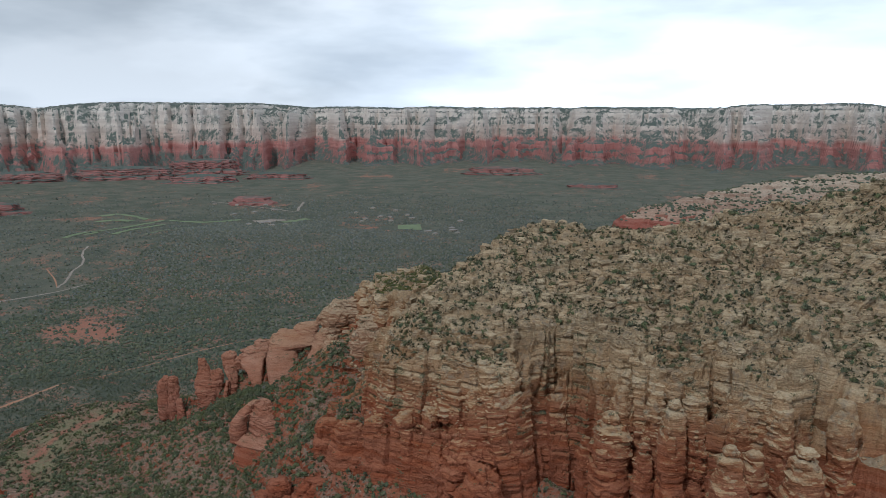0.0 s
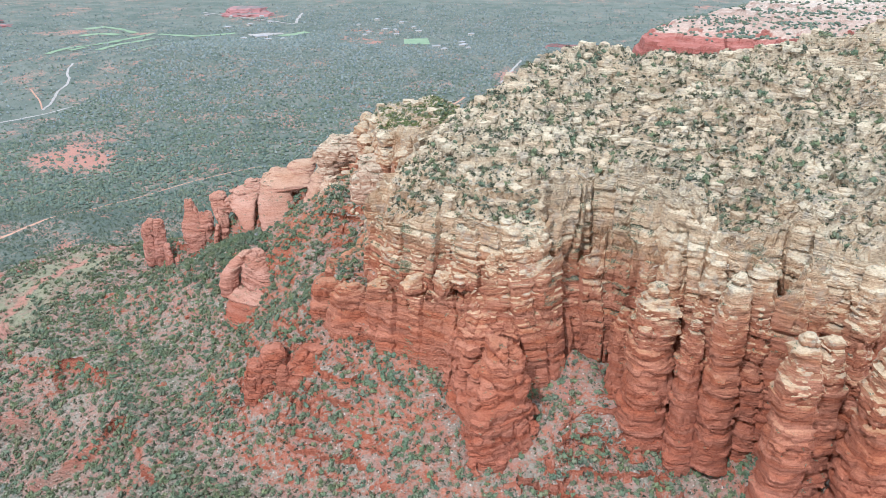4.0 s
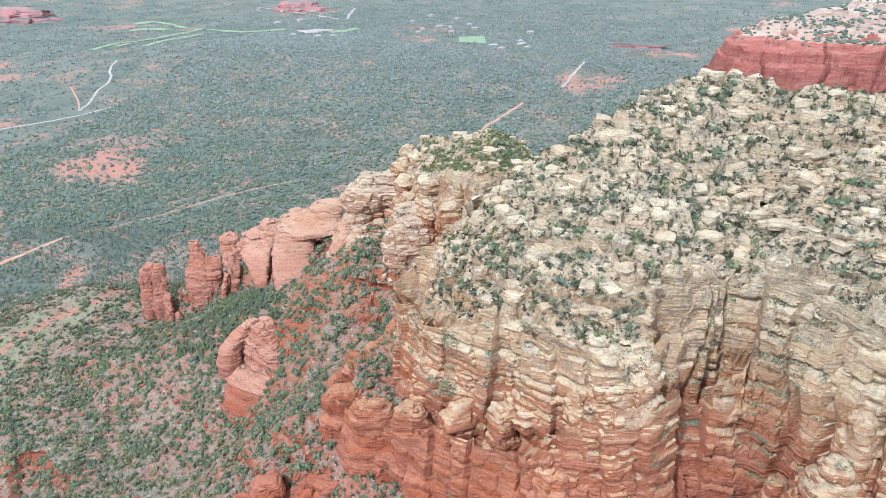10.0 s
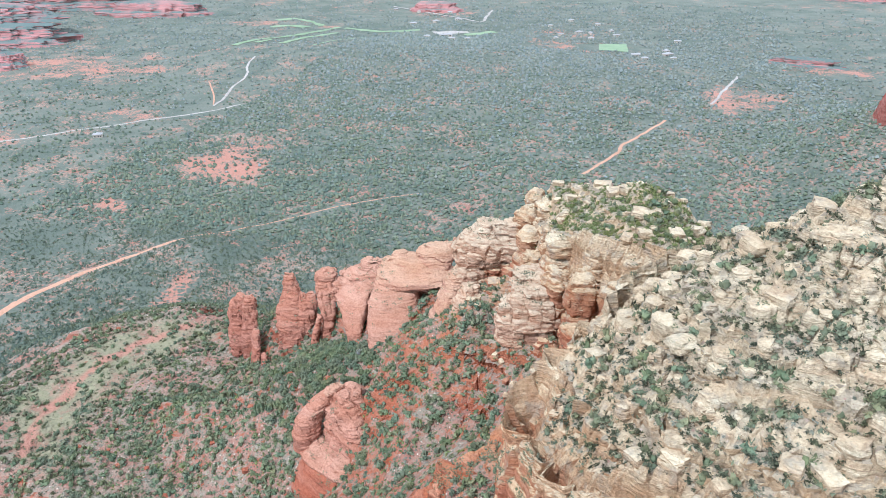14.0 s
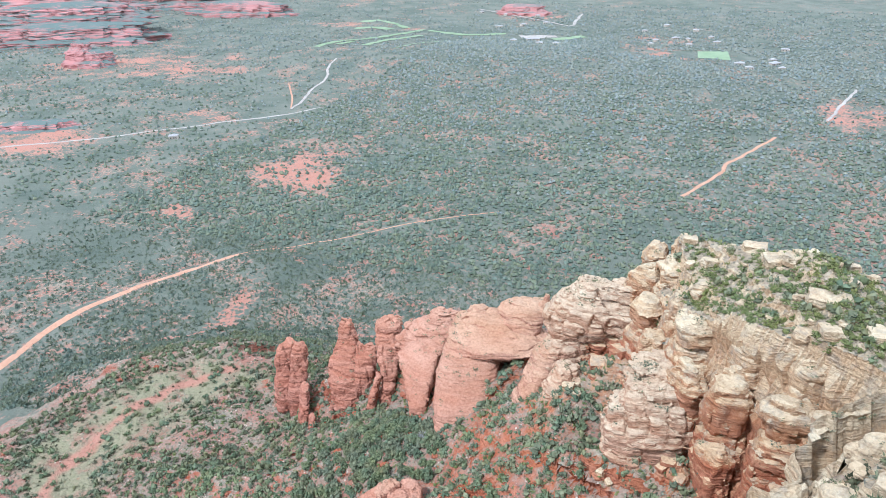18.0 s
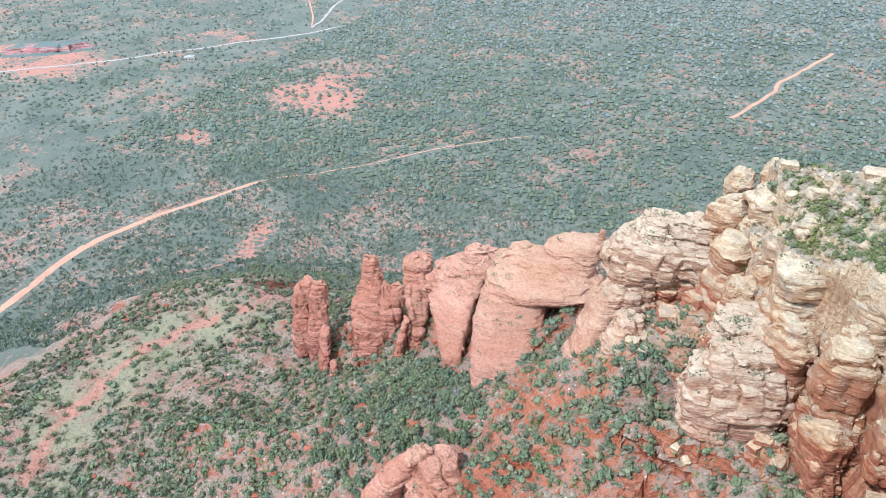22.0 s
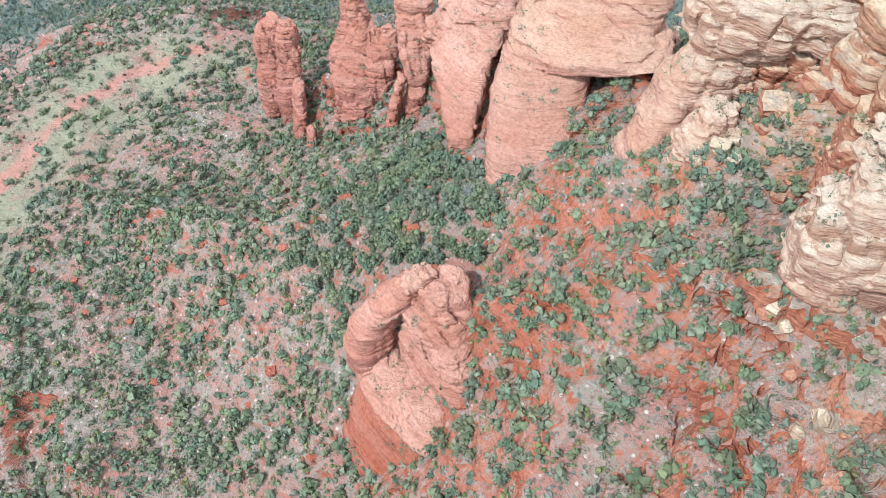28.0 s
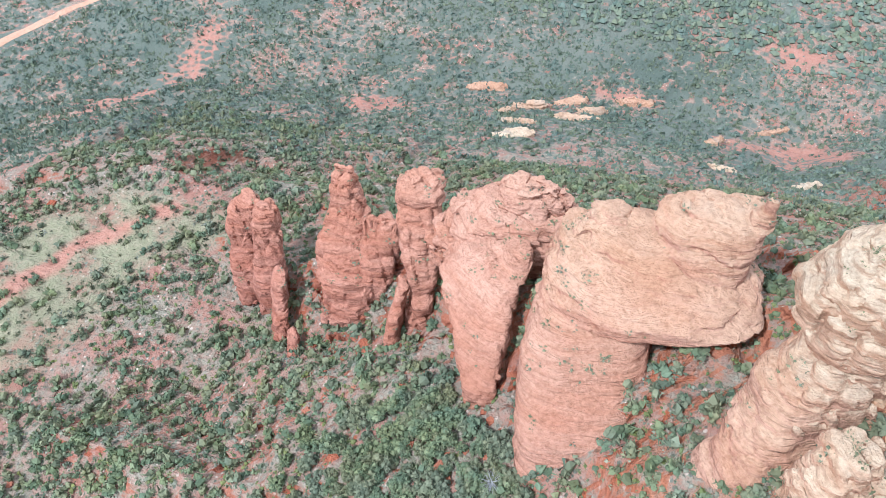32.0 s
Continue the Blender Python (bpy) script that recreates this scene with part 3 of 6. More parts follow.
def mesh_of(name, verts, faces, mat, smooth=False):
    """A mesh from arrays of places and of triangles or quads."""
    me = bpy.data.meshes.new(name)
    faces = np.asarray(faces, np.int32)
    k = faces.shape[1]
    me.vertices.add(len(verts))
    me.vertices.foreach_set("co", np.asarray(verts, np.float32).ravel())
    me.loops.add(faces.size)
    me.loops.foreach_set("vertex_index", faces.ravel())
    me.polygons.add(len(faces))
    me.polygons.foreach_set("loop_start", np.arange(0, faces.size, k, dtype=np.int32))
    me.polygons.foreach_set("use_smooth", np.full(len(faces), smooth))
    me.update(calc_edges=True)
    me.materials.append(mat)
    return me


def grid_faces(nu, nv, wrap=False):
    j, i = np.meshgrid(np.arange(nv - 1), np.arange(nu if wrap else nu - 1), indexing="ij")
    i2 = (i + 1) % nu
    return np.stack([j * nu + i, j * nu + i2, (j + 1) * nu + i2, (j + 1) * nu + i], -1).reshape(-1, 4)


def finer(a, lo, hi, d):
    """Closer rows between lo and hi."""
    return np.concatenate([a[a < lo], np.arange(lo, hi, d), a[a >= hi]])


gx = finer(spread(-235, 135, 0.8, 1.06, -4900, 4900), -68, -26, 0.5)
gy = finer(spread(258, 474, 0.8, 1.06, -1200, 4900), 266, 308, 0.45)
GX, GY = np.meshgrid(gx, gy)
GZ = height(GX.ravel(), GY.ravel())


def ledged():
    """Harder beds stand out from steep faces, softer ones weather back."""
    Z = GZ.reshape(GX.shape)
    dy, dx = np.gradient(Z, gy, gx)
    m = np.hypot(dx, dy)
    amp = step(m, 0.8, 1.7) * (Z > 40)
    b1 = vnoise3(GX / 45, GY / 45, Z / 3.3, 191)
    b2 = vnoise3(GX / 12, GY / 12, Z / 1.1, 192)
    lump = vnoise3(GX / 5, GY / 5, Z / 5, 193)
    push = amp * (1.7 * np.sign(b1) * np.abs(b1) ** 0.5 + 0.45 * b2 + 0.8 * lump)
    k = push / np.maximum(m, 1e-6)
    return np.stack([(GX - dx * k).ravel(), (GY - dy * k).ravel(), GZ], -1)


ground = new("ground", mesh_of("ground", ledged(), grid_faces(len(gx), len(gy)), GROUND, False))
tagged(ground, "red earth and cream sandstone slopes falling to a wooded valley floor", "ground", kind="structure")


def lie(x, y):
    """The height of the ground's mesh."""
    x, y = np.asarray(x, float), np.asarray(y, float)
    i, j = np.clip(np.searchsorted(gx, x) - 1, 0, len(gx) - 2), np.clip(np.searchsorted(gy, y) - 1, 0, len(gy) - 2)
    a, b = (x - gx[i]) / (gx[i + 1] - gx[i]), (y - gy[j]) / (gy[j + 1] - gy[j])
    Z = GZ.reshape(len(gy), len(gx))
    return (Z[j, i] * (1 - a) + Z[j, i + 1] * a) * (1 - b) + (Z[j + 1, i] * (1 - a) + Z[j + 1, i + 1] * a) * b


def lay(name, values):
    a = ground.data.attributes.new(name, "FLOAT", "POINT")
    a.data.foreach_set("value", np.asarray(values, np.float32))


def blot(x, y, spots):
    """Soft ragged patches: (x, y, half width, half depth)."""
    v = np.zeros(np.shape(x))
    n = 0.7 * fbm(x / 45, y / 45, 4, 91)
    for cx, cy, rx, ry in spots:
        v = np.maximum(v, step(1.0 - np.hypot((x - cx) / rx, (y - cy) / ry) + n, 0.0, 0.35))
    return v


def valley_zone(x, y):
    return step(outline_distance(x, y, BENCH), 20, 90)


RED_SPOTS = [(-456, 850, 75, 70), (-487, 730, 26, 16), (-840, 850, 150, 60), (-184, 1609, 80, 55), (-1000, 1250, 200, 120), (300, 1500, 90, 50), (-330, 560, 14, 60), (120, 1300, 60, 90),
             (-690, 1010, 60, 40), (-60, 700, 26, 14), (-130, 640, 40, 10), (-540, 2090, 120, 60), (-230, 590, 18, 12), (-70, 620, 36, 16)]
SPOTS_FAR = random.Random(9)
for k in range(46):
    fy = SPOTS_FAR.uniform(1750, 3500)
    RED_SPOTS.append((SPOTS_FAR.uniform(-0.62, 0.55) * fy, fy, SPOTS_FAR.uniform(30, 110), SPOTS_FAR.uniform(14, 34)))
TRACK = [(-222, 464), (-238, 444), (-243, 422), (-242, 402), (-243, 387), (-231, 364)]
gxx, gyy = GX.ravel(), GY.ravel()
zone = valley_zone(gxx, gyy)
lay("meadow", step(-outline_distance(gxx, gyy, BENCH), 2, 14) * step(26 + 10 * fbm(gxx / 14, gyy / 14, 3, 93) - line_distance(gxx, gyy, TRACK), 0, 12))
lay("bare", np.maximum(blot(gxx, gyy, RED_SPOTS), step(3.6 + 3.0 * fbm(gxx / 7, gyy / 7, 3, 95) - line_distance(gxx, gyy, TRACK), 0, 3)))
lay("brush", zone * (1 - 0.45 * blot(gxx, gyy, RED_SPOTS)) * (0.58 + 0.2 * step(gyy, 900, 1700) + 0.2 * fbm(gxx / 160, gyy / 160, 3, 97)))
lay("green", np.zeros(len(gxx)))


# ---------------------------------------------------------------- far cliffs round the valley
def far_wall():
    th = np.radians(np.linspace(-50, 46, 760))
    d = np.concatenate([np.linspace(-260, 760, 110), np.linspace(780, 1150, 12)])
    T, D = np.meshgrid(th, d)
    deg = np.degrees(T)
    face = 3600 + 260 * fbm(deg / 9, 0 * deg, 4, 101)
    face = face - 430 * np.exp(-((deg + 20) / 7.0) ** 2) - 250 * np.exp(-((deg + 34) / 5) ** 2) + 200 * np.exp(-((deg - 5) / 9) ** 2)
    # spurs and bays that run back from the face
    bays = np.abs(fbm(deg / 3.2, D / 1500, 3, 103))
    gully = np.abs(fbm(deg / 0.8, D / 900, 2, 115))
    q = D - 760 * (bays - 0.22) + 110 * fbm(deg / 1.1, D / 200, 3, 105) + 30 * fbm(deg / 0.35, D / 70, 3, 107)
    q2 = q + 260 * (gully - 0.25) * step(q, 60, 260)
    top = 262 + 22 * step(-deg, 10, 14) * (1 - step(-deg, 25, 29)) + 10 * step(-deg, 29, 31) + 20 * np.exp(-((deg - 26) / 5) ** 4) + 8 * fbm(deg / 4, 0 * deg, 3, 109)
    redness = step(fbm(deg / 2.6, D / 500, 3, 113), -0.12, 0.16) * (0.8 + 0.5 * fbm(deg / 0.7, 0 * deg, 2, 117))
    caps = 0.15 + 0.6 * step(fbm(deg / 2.2, D / 300, 3, 119), -0.2, 0.1)
    z0 = np.interp(q2, [-260, 0, 160, 420, 640, 760, 1150], [-34, -24, 24, 118, 214, 250, 262])
    z1 = np.interp(q2, [-260, -120, -112, 0, 40, 50, 110, 120, 240, 420, 470, 480, 560, 640, 650, 705, 715, 760, 1150], [-34, -26, -14, -6, 8, 40, 48, 86, 92, 134, 142, 168, 186, 206, 232, 236, 253, 256, 262])
    low = z1 < 100
    z = np.where(low, z0 + (z1 - z0) * 0.85 * np.clip(redness, 0, 1), z0 + (z1 - z0) * caps)
    z = -30 + (z + 30) * (top + 30) / 292
    z = z + 6 * fbm(deg / 0.15, D / 25, 3, 111) * step(D, -200, -100)
    r = np.minimum(face + D, 4880 / np.maximum(np.cos(T), 0.72))
    return np.stack([(r * np.sin(T)).ravel(), (r * np.cos(T)).ravel(), z.ravel()], -1), grid_faces(len(th), len(d))


fv, ff = far_wall()
tagged(new("backdrop", mesh_of("backdrop", fv, ff, FAR, False)), "distant red and cream cliffs under a wooded plateau rim", "cliffs", kind="structure")


# ---------------------------------------------------------------- standing rocks
def place(ob, x, y, z):
    ob.location = (x, y, z)
    return ob


LEDGES = []


def lofted(name, levels, seed, label, category="rock", mat=None, nu=96, rough=1.0, parent=None, beds=1.0, square=2.8, joints=1.0):
    """A bedded rock lofted through levels of (z, x, y, half width, half depth, turn)."""
    levels = sorted(levels)
    zs = np.array([l[0] for l in levels], float)
    nv = max(14, int((zs[-1] - zs[0]) / 0.55))
    q = np.linspace(zs[0], zs[-1], nv)
    cols = [np.interp(q, zs, [l[k] for l in levels]) for k in range(1, 6)]
    u = np.linspace(0, 2 * np.pi, nu, endpoint=False)
    U, Z = np.meshgrid(u, q)
    cx, cy, rx, ry, tr = [np.repeat(c[:, None], nu, 1) for c in cols]
    c, s = np.cos(U), np.sin(U)
    k = (np.abs(c) ** square + np.abs(s) ** square) ** (-1 / square)
    size = np.minimum(rx, ry)
    a, bq = c * k * rx, s * k * ry
    sc = max(1.0, size.max() / 13)
    wide = 1 + rough * (0.17 * vnoise3(a / 5 / sc + seed, bq / 5 / sc, Z / 14 / sc, seed) + 0.07 * vnoise3(a / 1.8 / sc, bq / 1.8 / sc + seed, Z / 5, seed + 1))
    bed = vnoise3(a / 26 / sc, bq / 26 / sc, Z / 2.3 / min(sc, 2.5) + seed * 3.7, seed + 2)
    bed2 = vnoise3(a / 9 / sc, bq / 9 / sc, Z / 0.75 / min(sc, 2.5) + seed, seed + 3)
    push = beds * np.minimum(size, 7) * (0.085 * np.sign(bed) * np.abs(bed) ** 0.5 + 0.035 * bed2)
    wide = wide + push / np.maximum(size, 0.6)
    # joints: blocks that stand a little proud or back, with open cracks between
    j = np.clip(size * 0.6, 1.3, 14.0 if size.max() > 40 else 4.5).mean()
    wa, wb, wz = a + 0.5 * j * vnoise3(a / j / 2, bq / j / 2, Z / 6, seed + 8), bq + 0.5 * j * vnoise3(a / j / 2, bq / j / 2 + 5, Z / 6, seed + 9), Z / (0.55 * j) + 0.4 * vnoise3(a / 8, bq / 8, Z / 4, seed + 10)
    ia, ib, iz = np.floor(wa / j), np.floor(wb / j), np.floor(wz)
    proud = lattice(ia, ib, iz, seed + 11) + 0.8 * lattice(ia, ib, iz * 0, seed + 12)
    edge = np.minimum(np.minimum(wa / j - ia, 1 - (wa / j - ia)), np.minimum(wz - iz, 1 - (wz - iz)) * 0.8)
    wide = wide + joints * (0.15 * j * proud - 0.14 * j * (1 - step(edge, 0.0, 0.1))) / np.maximum(size, 1.0)
    a, bq = a * wide, bq * wide
    tr = np.radians(tr)
    X = cx + a * np.cos(tr) - bq * np.sin(tr)
    Y = cy + a * np.sin(tr) + bq * np.cos(tr)
    Zz = Z + 0.25 * vnoise3(X / 2, Y / 2, Z / 2, seed + 5)
    x0, y0, z0 = levels[0][1], levels[0][2], zs[0]
    v = np.stack([X.ravel(), Y.ravel(), Zz.ravel()], -1)
    f = grid_faces(nu, nv, True)
    # the crown: rings that close over the top, slightly domed and rough
    rings, tops = 5, []
    last = np.stack([X[-1], Y[-1], Zz[-1]], -1)
    mid = last.mean(0)
    rise = 0.16 * min(levels[-1][3], levels[-1][4])
    for i in range(1, rings + 1):
        w = 1 - i / (rings + 0.35)
        ring = mid + (last - mid) * w
        ring[:, 2] += rise * (1 - w * w) + 0.3 * vnoise3(ring[:, 0] / 1.2, ring[:, 1] / 1.2, ring[:, 2] * 0, seed + 7)
        tops.append(ring)
    v = np.concatenate([v] + tops)
    f = grid_faces(nu, nv + rings, True)
    v = np.concatenate([v, [mid + (0, 0, rise)]])
    n = len(v) - 1
    base = (nv + rings - 1) * nu
    i = np.arange(nu)
    cap = np.stack([base + i, base + (i + 1) % nu, np.full(nu, n), np.full(nu, n)], -1)
    origin = np.array([x0, y0, z0])
    foot = np.stack([np.zeros(nu - 2, int), np.arange(2, nu), np.arange(1, nu - 1)], -1)
    tri = np.concatenate([f[:, [0, 1, 2]], f[:, [0, 2, 3]], cap[:, :3], foot])
    LEDGES.append((v, tri, 0.72))
    me = mesh_of(name, v - origin, tri, mat or ROCK, False)
    ob = new(name, me)
    if parent is None:
        place(ob, *origin)
        tagged(ob, label, category)
    else:
        ob.parent = parent
        place(ob, *(origin - np.array(parent.location)))
        if label:
            tagged(ob, label)
    return ob


def shell(F, o, h):
    """The zero surface of a field on a grid, as places and quads."""
    s = F < 0
    full = np.zeros(tuple(n - 1 for n in F.shape), np.int8)
    corners = [(a, b, c) for a in (0, 1) for b in (0, 1) for c in (0, 1)]
    nx, ny, nz = full.shape
    for a, b, c in corners:
        full += s[a:a + nx, b:b + ny, c:c + nz]
    act = np.argwhere((full > 0) & (full < 8))
    i, j, k = act.T
    val = {c: F[i + c[0], j + c[1], k + c[2]] for c in corners}
    p, n = np.zeros((len(act), 3)), np.zeros(len(act))
    for c in corners:
        for ax in range(3):
            if c[ax] == 0:
                e = tuple(1 if q == ax else c[q] for q in range(3))
                va, vb = val[c], val[e]
                m = (va < 0) != (vb < 0)
                w = np.where(m, va / np.where(m, va - vb, 1.0), 0.0)
                for q in range(3):
                    p[:, q] += np.where(m, c[q] + (w if q == ax else 0.0), 0.0)
                n += m
    v = np.array(o) + h * (act + p / n[:, None])
    idx = np.full(full.shape, -1, np.int64)
    idx[i, j, k] = np.arange(len(act))
    quads = []
    for ax in range(3):
        u, w = (ax + 1) % 3, (ax + 2) % 3
        lo = [slice(1, -1)] * 3
        hi = [slice(1, -1)] * 3
        lo[ax], hi[ax] = slice(0, -1), slice(1, None)
        A, B = s[tuple(lo)], s[tuple(hi)]
        for flip in (False, True):
            g = np.argwhere((A & ~B) if not flip else (B & ~A))
            off = np.ones(3, int)
            off[ax] = 0
            g = g + off
            ring = []
            for du, dw in ((1, 1), (0, 1), (0, 0), (1, 0)):
                q = g.copy()
                q[:, u] -= du
                q[:, w] -= dw
                ring.append(idx[q[:, 0], q[:, 1], q[:, 2]])
            ring = np.stack(ring if not flip else ring[::-1], -1)
            quads.append(ring)
    f = np.concatenate(quads)
    return v, f[(f >= 0).all(1)]


def soft_max(a, b, k):
    q = np.clip(0.5 + 0.5 * (a - b) / k, 0, 1)
    return b + (a - b) * q + k * q * (1 - q)


def form(X, Y, Z, levels, square, tilt=0.0):
    """Distance, roughly, to a body lofted through levels of (z, x, y, half width, half depth, turn)."""
    levels = sorted(levels)
    zs = np.array([l[0] for l in levels], float)
    zz = Z + tilt * (X - levels[-1][1]) if tilt else Z
    row = zz if tilt else Z[:1, :1]
    cx, cy, rx, ry, tr = [np.interp(row, zs, [l[k] for l in levels]) for k in range(1, 6)]
    tr = np.radians(tr)
    dx, dy = X - cx, Y - cy
    a, b = dx * np.cos(tr) + dy * np.sin(tr), dy * np.cos(tr) - dx * np.sin(tr)
    size = np.minimum(rx, ry)
    r = ((np.abs(a) / rx) ** square + (np.abs(b) / ry) ** square) ** (1 / square)
    k = max(0.4, 0.45 * min(levels[-1][3], levels[-1][4]))
    return soft_max((r - 1) * size, zz - zs[-1] - 0.1 * k, k)


def rock(name, levels, seed, label, category="rock", mat=None, nu=96, rough=1.0, parent=None, beds=1.0, square=2.8, joints=1.0, also=(), less=(), tilt=0.0, fine=0.0):
    """A bedded, weathered rock: bodies melted together (also), hollows cut out (less), beds, joints and lumps worked into the surface."""
    levels = sorted(levels)
    bodies = [levels] + [sorted(q) for q in also]
    every = [l for q in bodies for l in q]
    reach = [max(l[3], l[4]) * 1.3 + 2.0 for l in every]
    lo = np.array([min(l[1] - r for l, r in zip(every, reach)), min(l[2] - r for l, r in zip(every, reach)), min(l[0] for l in every) - 1.0 - abs(tilt) * max(reach)])
    hi = np.array([max(l[1] + r for l, r in zip(every, reach)), max(l[2] + r for l, r in zip(every, reach)), max(l[0] for l in every) + 3.0 + abs(tilt) * max(reach)])
    h = fine or max(0.42, float((hi - lo).max()) / 84)
    axes = [np.arange(a, b, h) for a, b in zip(lo, hi)]
    X, Y, Z = np.meshgrid(*axes, indexing="ij")
    shape = X.shape
    d = form(X, Y, Z, levels, square, tilt)
    for q in bodies[1:]:
        d = -soft_max(-d, -form(X, Y, Z, q, square, tilt), 0.9)
    for q in less:
        d = soft_max(d, -form(X, Y, Z, sorted(q), 2.2), 0.7)
    d = soft_max(d, lo[2] + 1.0 + abs(tilt) * max(reach) - Z, 0.3)
    # only the band round the surface needs its relief
    band = np.abs(d) < 3.2
    x, y, z = X[band], Y[band], Z[band]
    big = min(1.5, max(0.45, np.median([min(l[3], l[4]) for l in every]) / 5.0))
    lump = 0.7 * vnoise3(x / 6.5 / big, y / 6.5 / big, z / 8 / big, seed) + 0.42 * vnoise3(x / 2.4 / big, y / 2.4 / big, z / 2.0 / big, seed + 1)
    zb = z + 0.07 * x - 0.05 * y + 0.9 * vnoise3(x / 15, y / 15, z / 11, 71)
    flaky = 0.35 + 0.9 * step(vnoise3(x / 8 + seed, y / 8, z / 5, 72), -0.35, 0.3)
    bed = 0.0
    for t, amp in ((3.3, 0.75), (1.3, 0.42)):
        q = zb / t + 0.25 * vnoise3(x / 5, y / 5, z / 4, 74)
        fl = np.floor(q)
        f = q - fl
        a, b = lattice(fl, fl * 0, fl * 0, 73), lattice(fl + 1, fl * 0, fl * 0, 73)
        bed = bed + amp * (0.8 * (a + (b - a) * step(f, 0.85, 1.0)) - 0.9 * np.exp(-((f - 0.92) / 0.08) ** 2))
    ang = 0.5 + 1.3 * (seed % 7) / 7
    ju, jw = 3.6 * big, 4.4 * big
    u = (x * math.cos(ang) + y * math.sin(ang)) / ju + 0.4 * vnoise3(x / 6, y / 6, z / 7, seed + 3)
    w = (y * math.cos(ang) - x * math.sin(ang)) / jw + 0.4 * vnoise3(x / 6 + 9, y / 6, z / 7, seed + 4)
    crack = np.exp(-(np.abs(u - np.floor(u) - 0.5) * ju / 0.36) ** 2) + 0.7 * np.exp(-(np.abs(w - np.floor(w) - 0.5) * jw / 0.36) ** 2)
    crack = np.minimum(crack, 1.2) * step(vnoise3(x / 9, y / 9, z / 6, seed + 5), -0.2, 0.15)
    proud = lattice(np.floor(u + 0.5), np.floor(w + 0.5), np.floor(zb / 3.3), seed + 6) + 0.5 * lattice(np.floor(2 * u), np.floor(2 * w), np.floor(zb / 1.3), seed + 7)
    d[band] -= big * (rough * lump + joints * (0.5 * proud - 0.9 * crack)) + beds * min(big, 1.2) * flaky * bed
    v, f = shell(d, lo, h)
    tri = np.concatenate([f[:, [0, 1, 2]], f[:, [0, 2, 3]]])
    origin = np.array([levels[0][1], levels[0][2], levels[0][0]])
    LEDGES.append((v, tri, 0.72))
    ob = new(name, mesh_of(name, v - origin, f, mat or ROCK, False))
    if parent is None:
        place(ob, *origin)
        tagged(ob, label, category)
    else:
        ob.parent = parent
        place(ob, *(origin - np.array(parent.location)))
        if label:
            tagged(ob, label)
    return ob


def thing(name, x, y, z, label, category, group=""):
    return tagged(place(new(name), x, y, z), label, category, group)


FINS = "red rock fins along the ridge"
# twin column
twin = thing("rock_pillar", -182, 450, 54, "twin red sandstone column standing on the wooded ridge end", "rock pillar", FINS)
rock("column", [(48, -184, 447, 4.4, 4.6, 20), (58, -186, 450.5, 4.0, 4.0, 20), (63, -187, 453, 3.6, 3.4, 20), (65.5, -187.4, 454, 4.0, 3.6, 20), (71, -187, 456, 3.4, 3.2, 20), (73.5, -186.4, 456.6, 2.4, 2.4, 10)], 3, "", parent=twin, mat=FIN_ROCK, fine=0.36, rough=0.7)
rock("column", [(46, -177, 446, 4.6, 4.2, 30), (58, -179, 450, 3.8, 3.6, 30), (66, -180, 453.4, 3.3, 3.2, 30), (72, -180.6, 455.6, 3.0, 2.8, 30), (75, -181.2, 456.4, 2.2, 2.2, 30)], 4, "", parent=twin, mat=FIN_ROCK, fine=0.36, rough=0.7)
rock("foot_ledge", [(46, -169.5, 436, 2.2, 6.0, 35), (54, -171.5, 441, 2.0, 5.4, 35), (62, -174, 447, 1.7, 3.4, 35)], 5, "", parent=twin, mat=FIN_ROCK, fine=0.4, rough=0.6)
rock("foot_ledge", [(44, -160, 426, 2.4, 5.0, 30), (52, -162, 431, 1.9, 4.2, 30), (58, -165, 437, 1.2, 2.0, 30)], 205, "", parent=twin, mat=FIN_ROCK, fine=0.4, joints=0.5, rough=0.6)
# knobbed block
knob = thing("rock_pillar", -156, 455, 66, "knobbed red sandstone block with a lower shoulder on the ridge", "rock pillar", FINS)
rock("column", [(58, -156, 447, 5.6, 4.6, 15), (67, -158, 452, 5.8, 4.8, 15), (74, -161, 457.5, 5.6, 4.4, 15), (76.5, -161, 459.6, 4.8, 4.0, 15), (79, -162.2, 461.5, 3.4, 3.2, 15), (81.5, -163.4, 463, 3.2, 3.0, 15), (83.4, -164, 463.6, 2.2, 2.2, 15)], 6, "", parent=knob, mat=FIN_ROCK, fine=0.36, rough=0.8)
rock("shoulder", [(62, -152, 452, 4.6, 4.0, 20), (72, -151.5, 456, 4.4, 3.8, 20), (77.5, -152, 459, 3.6, 3.0, 20)], 7, "", parent=knob, mat=FIN_ROCK, fine=0.36, rough=0.7)
# capped pillar with a narrow neck
capped = thing("rock_pillar", -141, 455, 72, "slender red sandstone pillar with a broad bedded cap", "rock pillar", FINS)
rock("column", [(62, -137.6, 445, 3.6, 4.2, 20), (71, -138.6, 450, 2.3, 2.8, 20), (75, -139.6, 453, 3.2, 3.2, 20), (79, -142, 457.5, 4.5, 4.0, 20), (84.6, -144.6, 463, 4.7, 4.2, 20)], 8, "", parent=capped, mat=FIN_ROCK, fine=0.36, rough=0.5)
rock("cap", [(83.8, -144.8, 463.4, 4.2, 3.8, 20), (85, -145, 464, 5.0, 4.4, 20), (87, -145, 464.6, 4.7, 4.2, 20), (88, -145, 465, 3.4, 3.0, 20)], 9, "", parent=capped, mat=FIN_ROCK, fine=0.36, rough=0.4)
